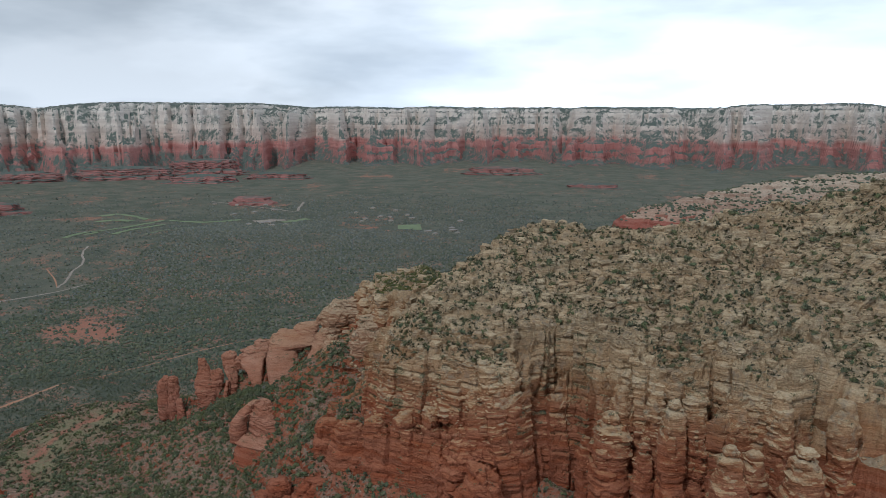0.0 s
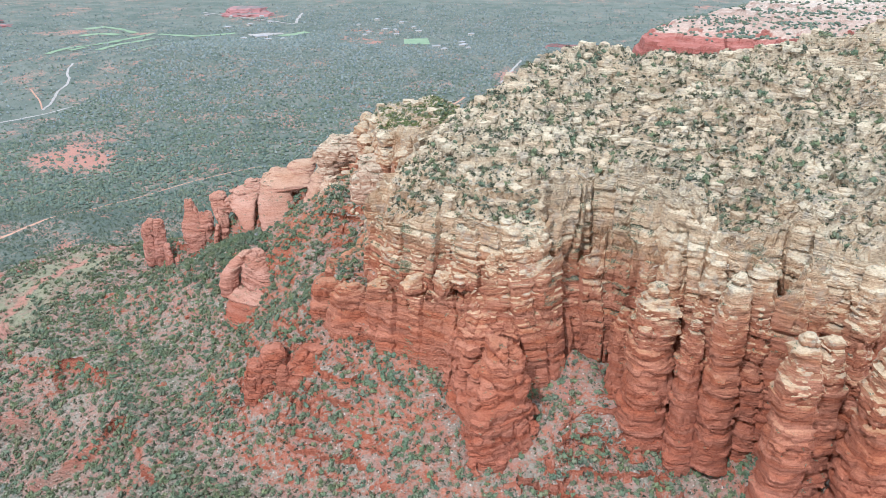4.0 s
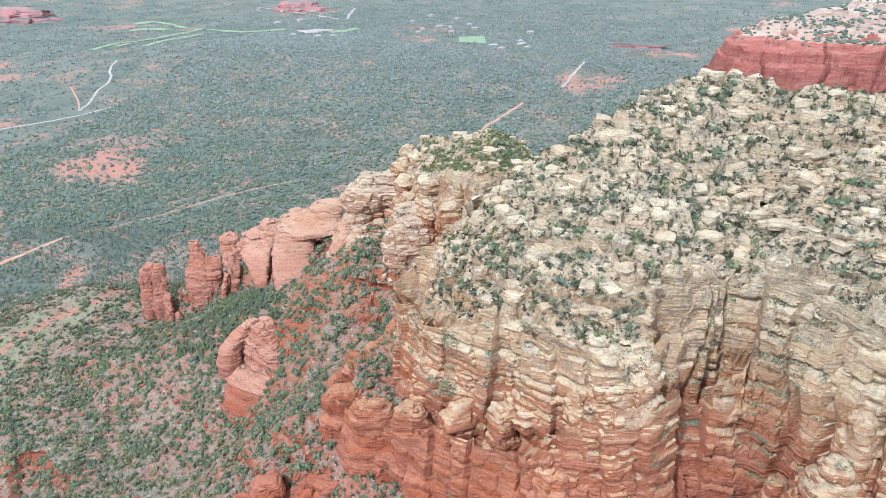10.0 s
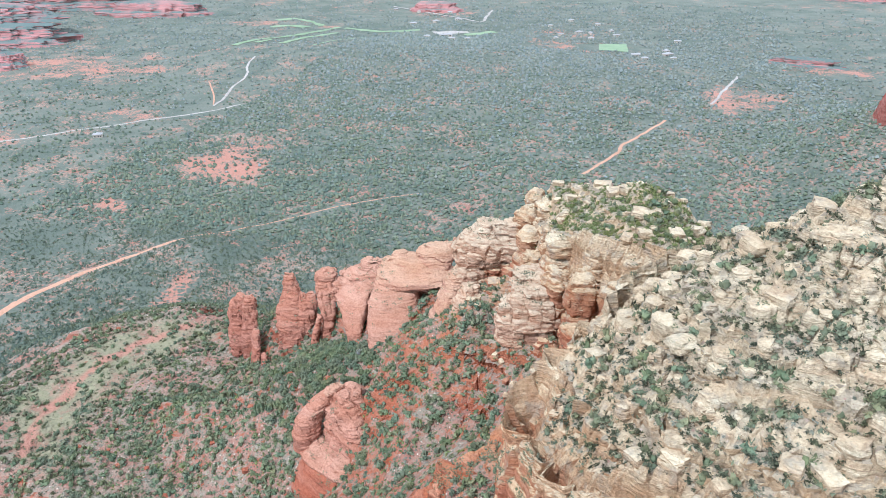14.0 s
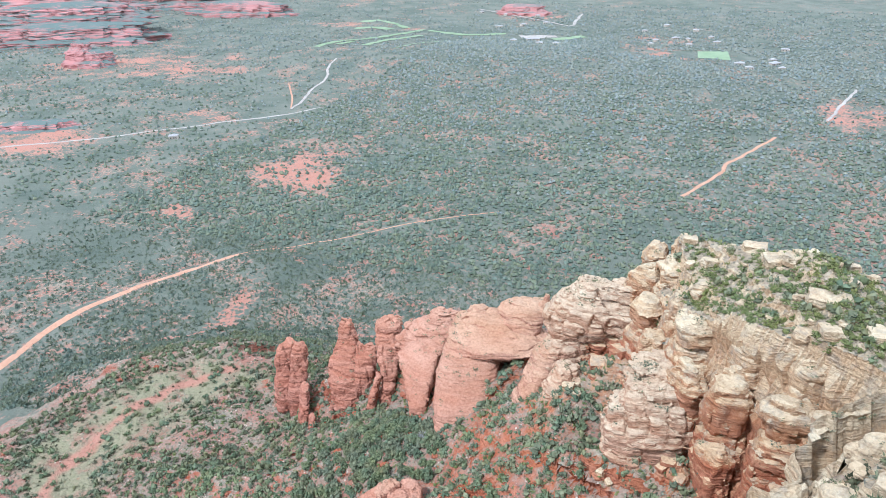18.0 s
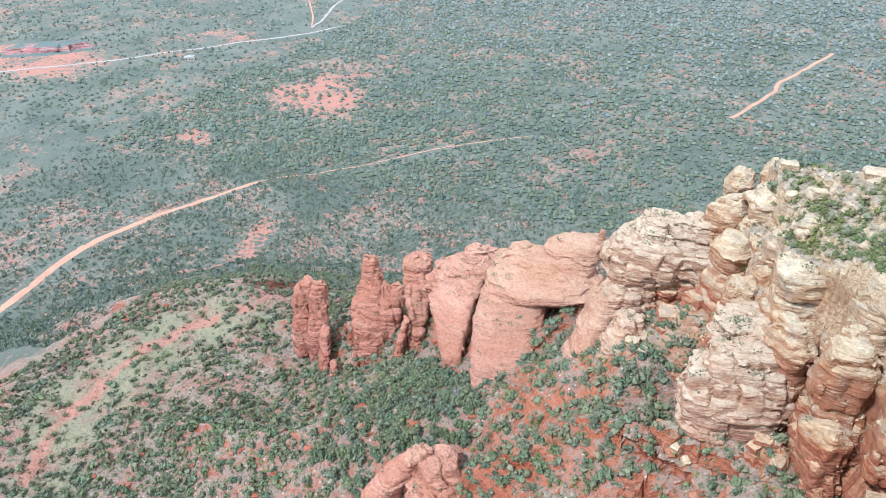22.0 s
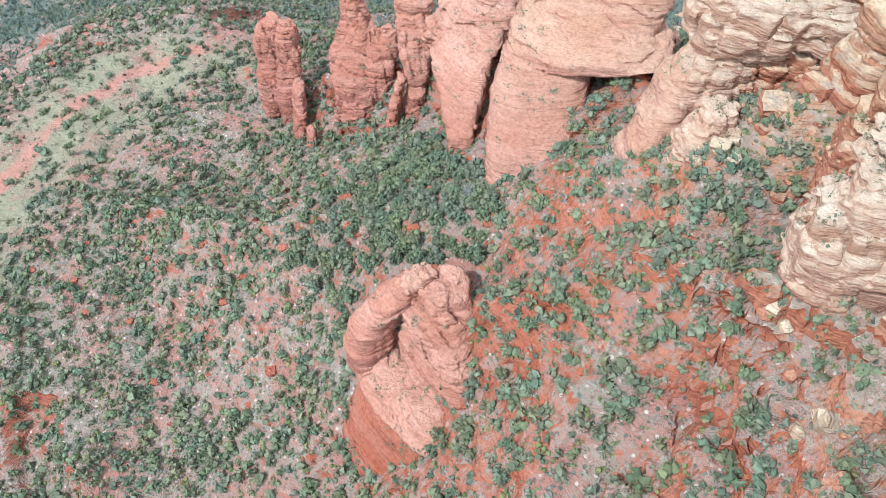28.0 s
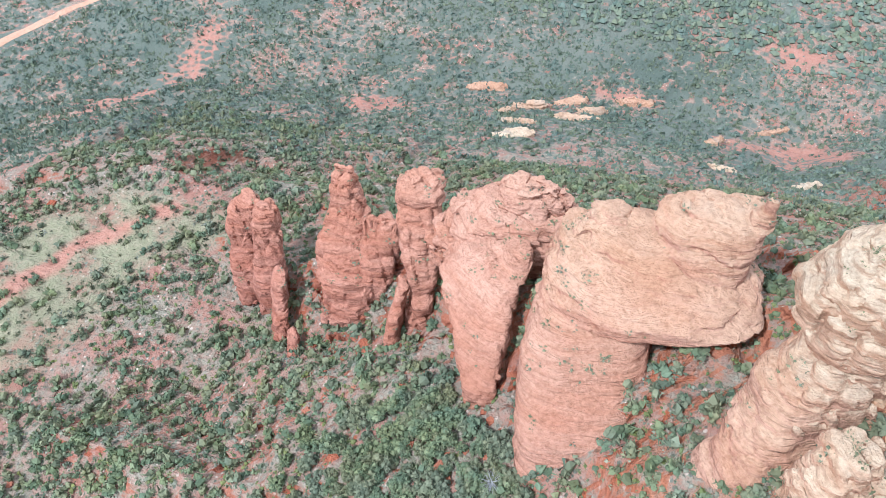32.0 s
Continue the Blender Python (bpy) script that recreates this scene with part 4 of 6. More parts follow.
rock("foot_ledge", [(58, -140, 437, 1.6, 5.0, 12), (67, -141.5, 442, 1.5, 4.2, 12), (74, -142, 448, 1.2, 2.4, 12)], 206, "", parent=capped, mat=FIN_ROCK, fine=0.4, joints=0.5, rough=0.5)
# broad block with a slab in front
block = thing("rock_fin", -120, 448, 80, "broad red sandstone fin with a leaning slab", "rock fin", FINS)
rock("slab", [(72, -116, 426, 2.2, 2.4, 10), (79, -118, 431, 3.4, 3.4, 10), (84, -120.5, 438, 5.0, 4.4, 10), (87.5, -123.5, 445, 7.2, 5.0, 10), (90.5, -125.5, 451, 8.6, 5.4, 10)], 10, "", parent=block, mat=FIN_ROCK, rough=0.5, beds=0.6, joints=0.4, square=3.0, tilt=-0.28, fine=0.4)
rock("block", [(82, -125, 456, 10.6, 4.8, 12), (88, -124.5, 458, 11.2, 5.6, 12), (91, -124, 459.4, 11.0, 5.6, 12), (94.5, -122.6, 462, 9.0, 4.6, 12)], 11, "", parent=block, square=3.0, beds=1.5, mat=FIN_ROCK, fine=0.4, tilt=-0.1)
rock("cap", [(93.4, -121, 462, 7.6, 4.0, 12), (95.6, -120.6, 463, 7.2, 3.9, 12), (97.6, -121.4, 463.8, 4.8, 3.0, 12)], 12, "", parent=block, mat=FIN_ROCK, beds=1.5, fine=0.36, rough=0.6)
# the great fin with the horn
great = thing("rock_fin", -97, 440, 86, "great pale red sandstone fin with a pointed horn", "rock fin", FINS)
rock("slab", [(74, -96.5, 413, 6.0, 3.4, 22), (82, -98.5, 419, 8.4, 5.0, 20), (90, -100.5, 427.5, 9.6, 6.6, 18), (96, -102.4, 436, 9.4, 7.2, 16), (101, -103, 443, 8.6, 7.4, 14)], 13, "smooth pale red slickrock slab", parent=great, mat=FIN_ROCK, rough=0.4, beds=0.22, joints=0.12, square=3.0, fine=0.42)
rock("base", [(84, -95, 452, 14, 7, 14), (101, -95, 452, 14.5, 7.5, 14)], 18, "", parent=great, mat=FIN_ROCK)
rock("block", [(98.6, -97, 445.5, 13.0, 7.6, 12), (100.2, -96, 445, 16.6, 9.6, 12), (102, -96, 446, 16.4, 9.4, 12), (104.5, -100, 449, 11.8, 6.8, 12), (107.5, -103.6, 452.6, 6.6, 4.0, 12)], 14, "", parent=great, mat=FIN_ROCK, beds=0.8, square=2.7, rough=0.7, joints=0.4, tilt=-0.1, fine=0.4,
     also=[[(99, -108.5, 446, 3.2, 3.6, 0), (103, -108.6, 449, 3.4, 3.4, 0), (106.6, -108, 452, 2.6, 2.6, 0)]])
rock("prow", [(101, -88, 447.5, 3.6, 4.0, 10), (103.5, -89.6, 450, 6.8, 5.6, 10), (107, -90.6, 453.6, 8.8, 6.2, 10), (110, -90.2, 456, 8.8, 5.4, 10), (111.6, -89.6, 457.4, 7.2, 4.0, 10)], 15, "", parent=great, mat=FIN_ROCK, rough=0.45, beds=0.5, joints=0.3, square=2.5, tilt=-0.1, fine=0.4)
rock("horn", [(106, -84.4, 455.4, 2.2, 2.0, 0), (111, -83.4, 456.6, 1.7, 1.5, 0), (113.4, -82.8, 457.2, 1.1, 1.1, 0), (115.4, -82.4, 457.4, 0.8, 0.8, 0)], 16, "", parent=great, mat=FIN_ROCK, fine=0.3, rough=0.4, joints=0.2)
rock("cap", [(105, -104.6, 452.6, 4.4, 3.2, 14), (107.4, -104.6, 453.2, 4.0, 2.8, 14), (108.6, -104.6, 453.6, 2.8, 2.0, 14)], 17, "", parent=great, mat=FIN_ROCK, fine=0.36, rough=0.6)
# hooded buttress at the foot of the dome
hood = thing("rock_buttress", -68, 436, 100, "cream and orange sandstone buttress with a rounded hood", "rock buttress")
rock("hood", [(115, -68, 438.5, 7.6, 6.0, 20), (117.5, -67.5, 438.6, 10.4, 8.0, 20), (122, -67, 440, 11.2, 8.4, 20), (126, -66, 441.6, 9.8, 7.2, 20), (130, -64.4, 443.4, 6.6, 5.0, 20)], 18, "cream bedded hood", parent=hood, mat=PINK_ROCK, beds=0.6, square=2.6, fine=0.42,
     also=[[(120, -56, 440, 6, 5, 0), (127, -56, 442, 5.4, 4.6, 0), (131, -56, 443, 3.6, 3.4, 0)]])
rock("base", [(92, -62, 436, 10, 7, 20), (106, -61, 438, 10, 7, 20), (118, -60, 441, 10, 7, 20)], 218, "", parent=hood, rough=0.8)
rock("buttress", [(88, -78, 413, 5.0, 4.0, 40), (97, -77.6, 418, 5.6, 5.0, 40), (104, -76.4, 424, 5.4, 5.0, 38), (110, -74.4, 430, 5.6, 5.0, 34), (115, -71.6, 435.4, 6.0, 5.0, 28)], 118, "salmon sandstone ramp", parent=hood, mat=FIN_ROCK, beds=0.3, rough=0.9, joints=0.4, fine=0.42)
rock("shoulder", [(104, -72, 429, 5.0, 4.0, 30), (110, -71.6, 431, 6.6, 5.0, 30), (114, -71, 433.4, 6.2, 4.8, 30), (117, -70.6, 435, 4.4, 3.6, 30)], 19, "cream sandstone shoulder", parent=hood, mat=PINK_ROCK, rough=0.7, fine=0.42, beds=0.8)
rock("foot_knob", [(98, -69.6, 416, 4.6, 4.0, 30), (106, -68.8, 418, 5.4, 4.4, 30), (111, -68, 421, 4.6, 3.8, 30), (113.5, -67.6, 422.6, 3.0, 2.6, 30)], 219, "cream sandstone foot knob", parent=hood, mat=PINK_ROCK, rough=0.7, fine=0.42, beds=0.8)
# great boulder on the flank of the dome
round_rock = thing("rock_buttress", -42, 402, 106, "bulging cream sandstone knob above the talus", "rock buttress")
rock("knob", [(102, -43, 396.6, 5.0, 4.0, 15), (108, -43.4, 398, 7.6, 5.4, 15), (112, -43.6, 399.4, 9.6, 6.4, 15), (118, -44, 401, 10.0, 6.8, 15), (123, -43.6, 403.4, 9.4, 6.4, 15), (127, -43, 406.6, 7.4, 5.2, 15), (129, -42.6, 408.6, 5.4, 4.0, 15)], 20, "", parent=round_rock, mat=PINK_ROCK, beds=0.75, fine=0.42, square=2.6)
rock("shelf", [(124, -42.6, 405.6, 7.0, 4.4, 15), (126.2, -42.6, 406.6, 7.6, 4.8, 15), (128.8, -42, 408.6, 6.0, 4.0, 15)], 220, "flaky cream shelves", parent=round_rock, mat=PINK_ROCK, beds=1.8, fine=0.4)
# arch butte
arch = thing("arched_butte", -104, 372, 54, "red sandstone butte with a small arch under a pale cap", "butte")
rock("base", [(38, -98, 362, 21, 16, -23), (50, -99, 365, 20, 15, -23), (60, -100, 370, 17.6, 12.6, -23), (67, -100.4, 374.4, 15.8, 9.8, -23)], 21, "", parent=arch, mat=RED_ROCK, beds=0.3, joints=0.2, rough=0.9, fine=0.5)
rock("terrace", [(66, -100.4, 374.6, 15.6, 9.4, -23), (67.4, -100.6, 374.8, 16.8, 10.2, -23), (69.4, -100.2, 376.2, 15.6, 9.2, -23)], 121, "pale terrace of hard sandstone", parent=arch, mat=PINK_ROCK, beds=0.4, joints=0.3, rough=0.5, fine=0.42)
rock("arch_pier", [(66, -116, 377, 3.6, 3.4, 60), (72, -115.8, 379.4, 4.6, 3.9, 60), (77, -115.4, 382.4, 4.5, 3.7, 60), (81, -112.6, 386.4, 4.2, 3.4, 60), (84, -109.6, 389.6, 3.4, 2.4, 60)], 22, "", parent=arch, mat=FIN_ROCK, fine=0.34, rough=0.4, joints=0.3)
rock("cap", [(82.4, -110.8, 388, 3.2, 2.2, 60), (84, -109, 389.4, 3.8, 2.6, 60), (85.4, -108, 390.6, 2.6, 1.8, 60)], 122, "pale cap over the arch", parent=arch, mat=PINK_ROCK, fine=0.3, rough=0.3)
rock("upper_block", [(66, -98.5, 379, 10.4, 6.4, -30), (73, -99.2, 381.6, 9.6, 6.4, -30), (79, -101.6, 385.6, 8.2, 5.6, -25), (84.4, -104.6, 390, 5.4, 3.8, -20)], 23, "", parent=arch, mat=FIN_ROCK, fine=0.42,
     less=[[(64, -110.4, 377.6, 1.8, 3.0, 0), (72, -110.2, 379.6, 1.6, 2.8, 0), (77, -110, 382.6, 0.9, 2.0, 0)]])
# low buttes on the talus
lowb = thing("low_butte", -66, 298, 52, "low red sandstone butte with two columns on the talus", "butte")
rock("block", [(50, -62, 298, 16, 9.0, 14), (62, -61, 300, 15, 8.5, 14), (74, -59, 303, 12.5, 7.5, 14), (82, -57, 306, 9.0, 5.5, 14)], 24, "", parent=lowb, mat=RED_ROCK, nu=96, beds=0.6)
rock("block", [(54, -77, 301, 7.5, 7.0, 14), (68, -77, 302, 6.5, 6.5, 14), (80, -76, 304, 5.0, 5.0, 14), (83, -75.5, 304.5, 3.4, 3.4, 14)], 124, "", parent=lowb, mat=RED_ROCK, nu=72, beds=0.6)
rock("column", [(50, -84, 296, 5.0, 5.0, 0), (64, -83.5, 297.5, 4.0, 4.2, 0), (74, -83, 299, 3.6, 3.6, 0), (79, -82.5, 300, 2.4, 2.4, 0)], 25, "", parent=lowb, mat=RED_ROCK, nu=64, beds=0.6)
rock("column", [(50, -70.5, 291, 3.8, 3.6, 0), (66, -70.3, 294, 2.8, 2.8, 0), (75, -70.3, 295.5, 2.5, 2.5, 0), (79, -70.3, 296, 1.7, 1.7, 0)], 26, "", parent=lowb, mat=RED_ROCK, nu=48, beds=0.6)
lowl = thing("low_butte", -148, 318, 32, "small broken red sandstone outcrop among junipers", "butte")
rock("block", [(26, -156, 315, 7.5, 5.5, 20), (38, -156, 317, 6.0, 4.5, 20), (45, -155, 318.5, 4.0, 3.2, 20)], 27, "", parent=lowl, mat=RED_ROCK)
rock("block", [(28, -140, 323, 9.5, 5.0, 25), (40, -140, 325, 8.0, 4.5, 25), (47, -139, 326.5, 6.0, 3.2, 25)], 28, "", parent=lowl, mat=RED_ROCK)
# buttresses and chimneys in front of the mesa wall
CHIM = "sandstone chimneys before the mesa wall"
spur = thing("rock_buttress", 10, 282, 60, "red sandstone spur stepping down from the mesa wall", "rock buttress")
rock("spur", [(58, 15, 262, 14, 9.0, 25), (76, 14, 265, 13, 8.5, 25), (90, 14, 268, 11, 8.0, 25), (99, 15, 272, 8.0, 6.5, 25), (105, 16, 276, 5.5, 5.0, 25)], 29, "", parent=spur, square=3.8, joints=1.5, rough=1.3, mat=RED_ROCK, nu=96, beds=0.6)
rock("spur", [(80, 8, 280, 12, 9.0, 30), (96, 8, 283, 10.5, 8.0, 30), (108, 10, 286, 8.0, 6.0, 30), (114, 12, 288, 5.0, 5.0, 30)], 129, "", parent=spur, square=3.8, joints=1.5, rough=1.3, mat=RED_ROCK, nu=96, beds=0.6)
rock("spur", [(68, -9, 284, 7.0, 5.0, 40), (78, -8, 286, 5.8, 4.6, 40), (86, -6, 288, 3.6, 3.6, 40)], 30, "", parent=spur, square=3.8, joints=1.5, rough=1.3, mat=RED_ROCK)
for seed, top, x, y, base, w, lean in ((31, 127, 67.5, 271, 66, 7.6, 3.0), (32, 138, 88.5, 258, 66, 5.2, 2.0), (33, 131, 101, 234, 60, 6.2, 3.0), (34, 134, 123, 226, 60, 7.5, 3.0), (35, 118, 79, 262, 62, 4.4, 3.0), (36, 126, 112, 240, 60, 6.0, 2.0), (37, 112, 60, 280, 66, 4.6, 3.0)):
    h = top - base
    ch = thing("rock_chimney", x, y - lean, base, "tall sandstone chimney, red at its foot and cream at its top", "rock chimney", CHIM)
    rock("shaft", [(base, x, y - lean, w * 1.25, w * 1.1, 10), (base + h * 0.45, x, y - lean * 0.5, w * 1.05, w, 10), (base + h * 0.62, x, y, w * 0.92, w * 0.9, 10), (base + h * 0.8, x, y, w, w * 0.95, 10), (top, x, y, w * 0.62, w * 0.6, 10)], seed, "", parent=ch)
    rock("cap", [(top - 0.8, x, y, w * 0.4, w * 0.4, 0), (top + 1.2, x, y, w * 0.5, w * 0.45, 0), (top + 3.4, x, y, w * 0.3, w * 0.28, 0)], seed + 40, "", parent=ch, nu=40)
# the corner buttress of the wall
wall_rock = thing("rock_buttress", 22, 292, 88, "tall cream sandstone buttress at the corner of the mesa", "rock buttress")
rock("buttress", [(86, 22, 288, 13, 8, 5), (104, 22, 290, 12.5, 8, 5), (120, 22, 291, 12, 8, 5), (134, 22, 293, 11, 8, 5), (142, 24, 297, 8, 6, 5)], 80, "", parent=wall_rock, nu=120)

# cliff faces along the rims
def smooth_path(pts, rounds=3):
    p = np.array(pts, float)
    for _ in range(rounds):
        q = [p[0]]
        for a, b in zip(p, p[1:]):
            q += [a * 0.75 + b * 0.25, a * 0.25 + b * 0.75]
        p = np.array(q + [p[-1]])
    return p


def cliff(name, pts, seed, label, out=1.5, lean=5.0, drop=9.0, mat=None):
    """A bedded cliff that follows a rim: beds stand out or weather back, blocks and columns break it; its foot and top are met by the slopes."""
    p = smooth_path(pts)
    seg = np.hypot(*np.diff(p, axis=0).T)
    s = np.concatenate([[0], np.cumsum(seg)])
    u = np.arange(0, s[-1], 0.62)
    px, py = np.interp(u, s, p[:, 0]), np.interp(u, s, p[:, 1])
    dx, dy = np.gradient(px), np.gradient(py)
    k = np.hypot(dx, dy)
    nx, ny = dy / k, -dx / k
    for _ in range(30):
        nx, ny = [np.concatenate([a[:1], (a[:-2] + a[1:-1] * 2 + a[2:]) / 4, a[-1:]]) for a in (nx, ny)]
    top = height(px - nx * 8, py - ny * 8) - 1.2
    foot = height(px + nx * drop, py + ny * drop) - 3
    kern = np.ones(15) / 15
    top, foot = [np.convolve(np.pad(a, 7, mode="edge"), kern, mode="valid") for a in (top, foot)]
    foot = np.minimum(foot, top - 6)
    nv = int(np.max(top - foot) / 0.6)
    v = np.linspace(0, 1, nv)[:, None]
    Z = foot + (top - foot) * v
    S = np.repeat(u[None], nv, 0)
    X0, Y0 = np.repeat(px[None], nv, 0), np.repeat(py[None], nv, 0)
    # columns and clefts, a few strong ledges, thin beds and joints
    o = out + lean * (1 - v) ** 1.3
    wide = S / 10 + 0.5 * vnoise3(S / 8, Z / 30, Z * 0, seed + 12)
    o = o + 1.7 * lattice(np.floor(wide), Z * 0, Z * 0, seed) + 1.6 * vnoise3(S / 17, Z * 0 + seed, Z / 40, seed) + 0.7 * vnoise3(S / 4.5, Z / 9, Z * 0, seed + 1)
    o = o - 2.0 * (1 - step(np.abs(wide - np.round(wide)), 0.02, 0.12)) * step(vnoise3(S / 20, Z / 14, Z * 0, seed + 13), -0.3, 0.1)
    Zw = Z + 0.7 * vnoise3(S / 40, Z / 30, Z * 0, seed + 2)
    shelf = Zw / 8.5 + 0.35 * lattice(np.floor(wide), Z * 0, Z * 0, seed + 14)
    o = o + 1.5 * (0.5 - step(shelf - np.floor(shelf), 0.72, 1.0)) * step(vnoise3(S / 18, Zw / 9, Z * 0, seed + 15), -0.35, 0.05)
    b1 = vnoise3(S / 60, Z * 0 + 3, Zw / 4.6, seed + 3)
    b2 = vnoise3(S / 16, Z * 0 + 7, Zw / 1.2, seed + 4)
    patchy = step(vnoise3(S / 13, Zw / 10, Z * 0, seed + 16), -0.2, 0.3)
    o = o + 0.6 * np.sign(b1) * np.abs(b1) ** 0.5 + (0.08 + 0.36 * patchy) * np.sign(b2) * np.abs(b2) ** 0.7
    js = S / 4.2 + 0.6 * vnoise3(S / 6, Z / 8, Z * 0, seed + 5)
    jz = Zw / 3.4
    o = o + 0.42 * lattice(np.floor(js), np.floor(jz), Z * 0, seed + 6) + 0.2 * patchy * lattice(np.floor(js * 2.1), np.floor(jz * 1.6), Z * 0, seed + 7)
    deep = vnoise3(S / 7, Z * 0, Z / 80, seed + 8)
    o = o - 3.8 * step(deep, 0.45, 0.65) - 0.8 * (1 - step(np.abs(js - np.round(js)), 0.0, 0.07)) * step(vnoise3(S / 9, Z / 7, Z * 0, seed + 9), -0.1, 0.2)
    X, Y = X0 + nx * o, Y0 + ny * o
    rows = [np.stack([X, Y, Z], -1)]
    last = o[-1]
    for i in range(1, 8):
        w = i / 7
        oo = last * (1 - w) - 6.0 * w
        qx, qy = px + nx * oo, py + ny * oo
        zz = (top + 0.6 * w) * (1 - w) + (height(qx, qy) + 0.1) * w + (0.5 * vnoise(qx / 1.5, qy / 1.5, seed + 11) + 0.9 * cells(qx / 3.2, qy / 2.6, seed + 17)[0]) * (1 - w)
        rows.append(np.stack([qx, qy, zz], -1)[None])
    V = np.concatenate(rows)
    ob = thing(name, float(px.mean()), float(py.mean()), float(foot.min()), label, "cliff")
    origin = np.array(ob.location)
    nrow = V.shape[0]
    n = max(1, round(s[-1] / 24))
    cuts = np.linspace(0, len(u) - 1, n + 1).astype(int)
    for a, b in zip(cuts, cuts[1:]):
        vv = V[:, a:b + 1].reshape(-1, 3)
        f = grid_faces(b - a + 1, nrow)
        tri = np.concatenate([f[:, [0, 1, 2]], f[:, [0, 2, 3]]])
        LEDGES.append((vv, tri, 0.48))
        new("cliff_section", mesh_of("cliff_section", vv - origin, tri, mat or ROCK)).parent = ob


cliff("cliff_wall", RED_TIER[:14], 601, "red sandstone cliff along the foot of the mesa", 2.0, 5.0)
cliff("cliff_wall", [MESA[24], MESA[25]] + MESA[:18], 621, "cream and orange bedded cliff under the mesa slope", 1.5, 3.5, 8.0)

# buttresses that stand out along the mesa wall and round the dome
rr = random.Random(5)
for row, group, seed0 in (([(-57, 336, 100), (-55, 322, 104), (-44, 311, 108), (-31, 304, 112), (-17, 300, 118), (-5, 294, 122), (9, 286, 118), (31, 288, 132), (42, 297, 118), (55, 297, 116), (73, 275, 140), (85, 267, 141), (98, 262, 142), (112, 257, 143), (125, 248, 147), (146, 244, 146)],
                           "buttresses along the mesa wall", 210),
                          ([(-51, 444, 138), (-49, 432, 134), (-46, 418, 131), (-36, 404, 134), (-27, 398, 136), (-16, 392, 138), (-28, 392, 122), (-8, 382, 136), (-50, 452, 141), (-43, 440, 143), (-40, 425, 141), (-36, 414, 142), (-24, 405, 144), (-12, 398, 145), (-42, 456, 143)], "buttresses round the dome", 240),
                          ([(-30, 340, 121), (-32, 328, 121), (-24, 315, 126), (-12, 307, 130), (3, 300, 133), (14, 294, 138), (-22, 350, 124), (-12, 360, 132)], "outcrops on the mesa shoulder", 270)):
    for k, (x, y, top) in enumerate(row):
        base = float(height(np.array([x]), np.array([y - 4.0]))[0])
        base = min(base, top - 14) - 4
        w = rr.uniform(3.4, 5.2) if group == "buttresses round the dome" else rr.uniform(4.2, 7.0)
        dd = rr.uniform(3.8, 5.2)
        turn = rr.uniform(-30, 40)
        h = top - base
        ob = thing("rock_buttress", x, y, base, "bedded sandstone buttress with shrubs on its ledges", "rock buttress", group)
        rock("lower_tier", [(base, x, y - 1.5, w * 1.15, dd * 1.15, turn), (base + 0.4 * h, x, y - 0.8, w * 1.08, dd * 1.08, turn), (base + 0.62 * h, x, y, w * 0.9, dd * 0.9, turn)], seed0 + k, "", parent=ob, square=3.2, fine=0.66)
        rock("upper_tier", [(base + 0.57 * h, x, y, w * rr.uniform(0.82, 0.98), dd * 0.92, turn + 8), (base + 0.85 * h, x, y + 0.4, w * rr.uniform(0.85, 1.05), dd, turn + 8), (top, x, y + 1, w * 0.55, dd * 0.6, turn + 8)], seed0 + k + 500, "", parent=ob, square=3.2, fine=0.66)

# the red butte across the side valley
BUTTE_CREST = [(285, 1030, 104), (342, 1050, 122), (428, 1060, 138), (520, 1080, 150), (675, 1100, 160), (1000, 1180, 176)]


BUTTE_PLANTS = []


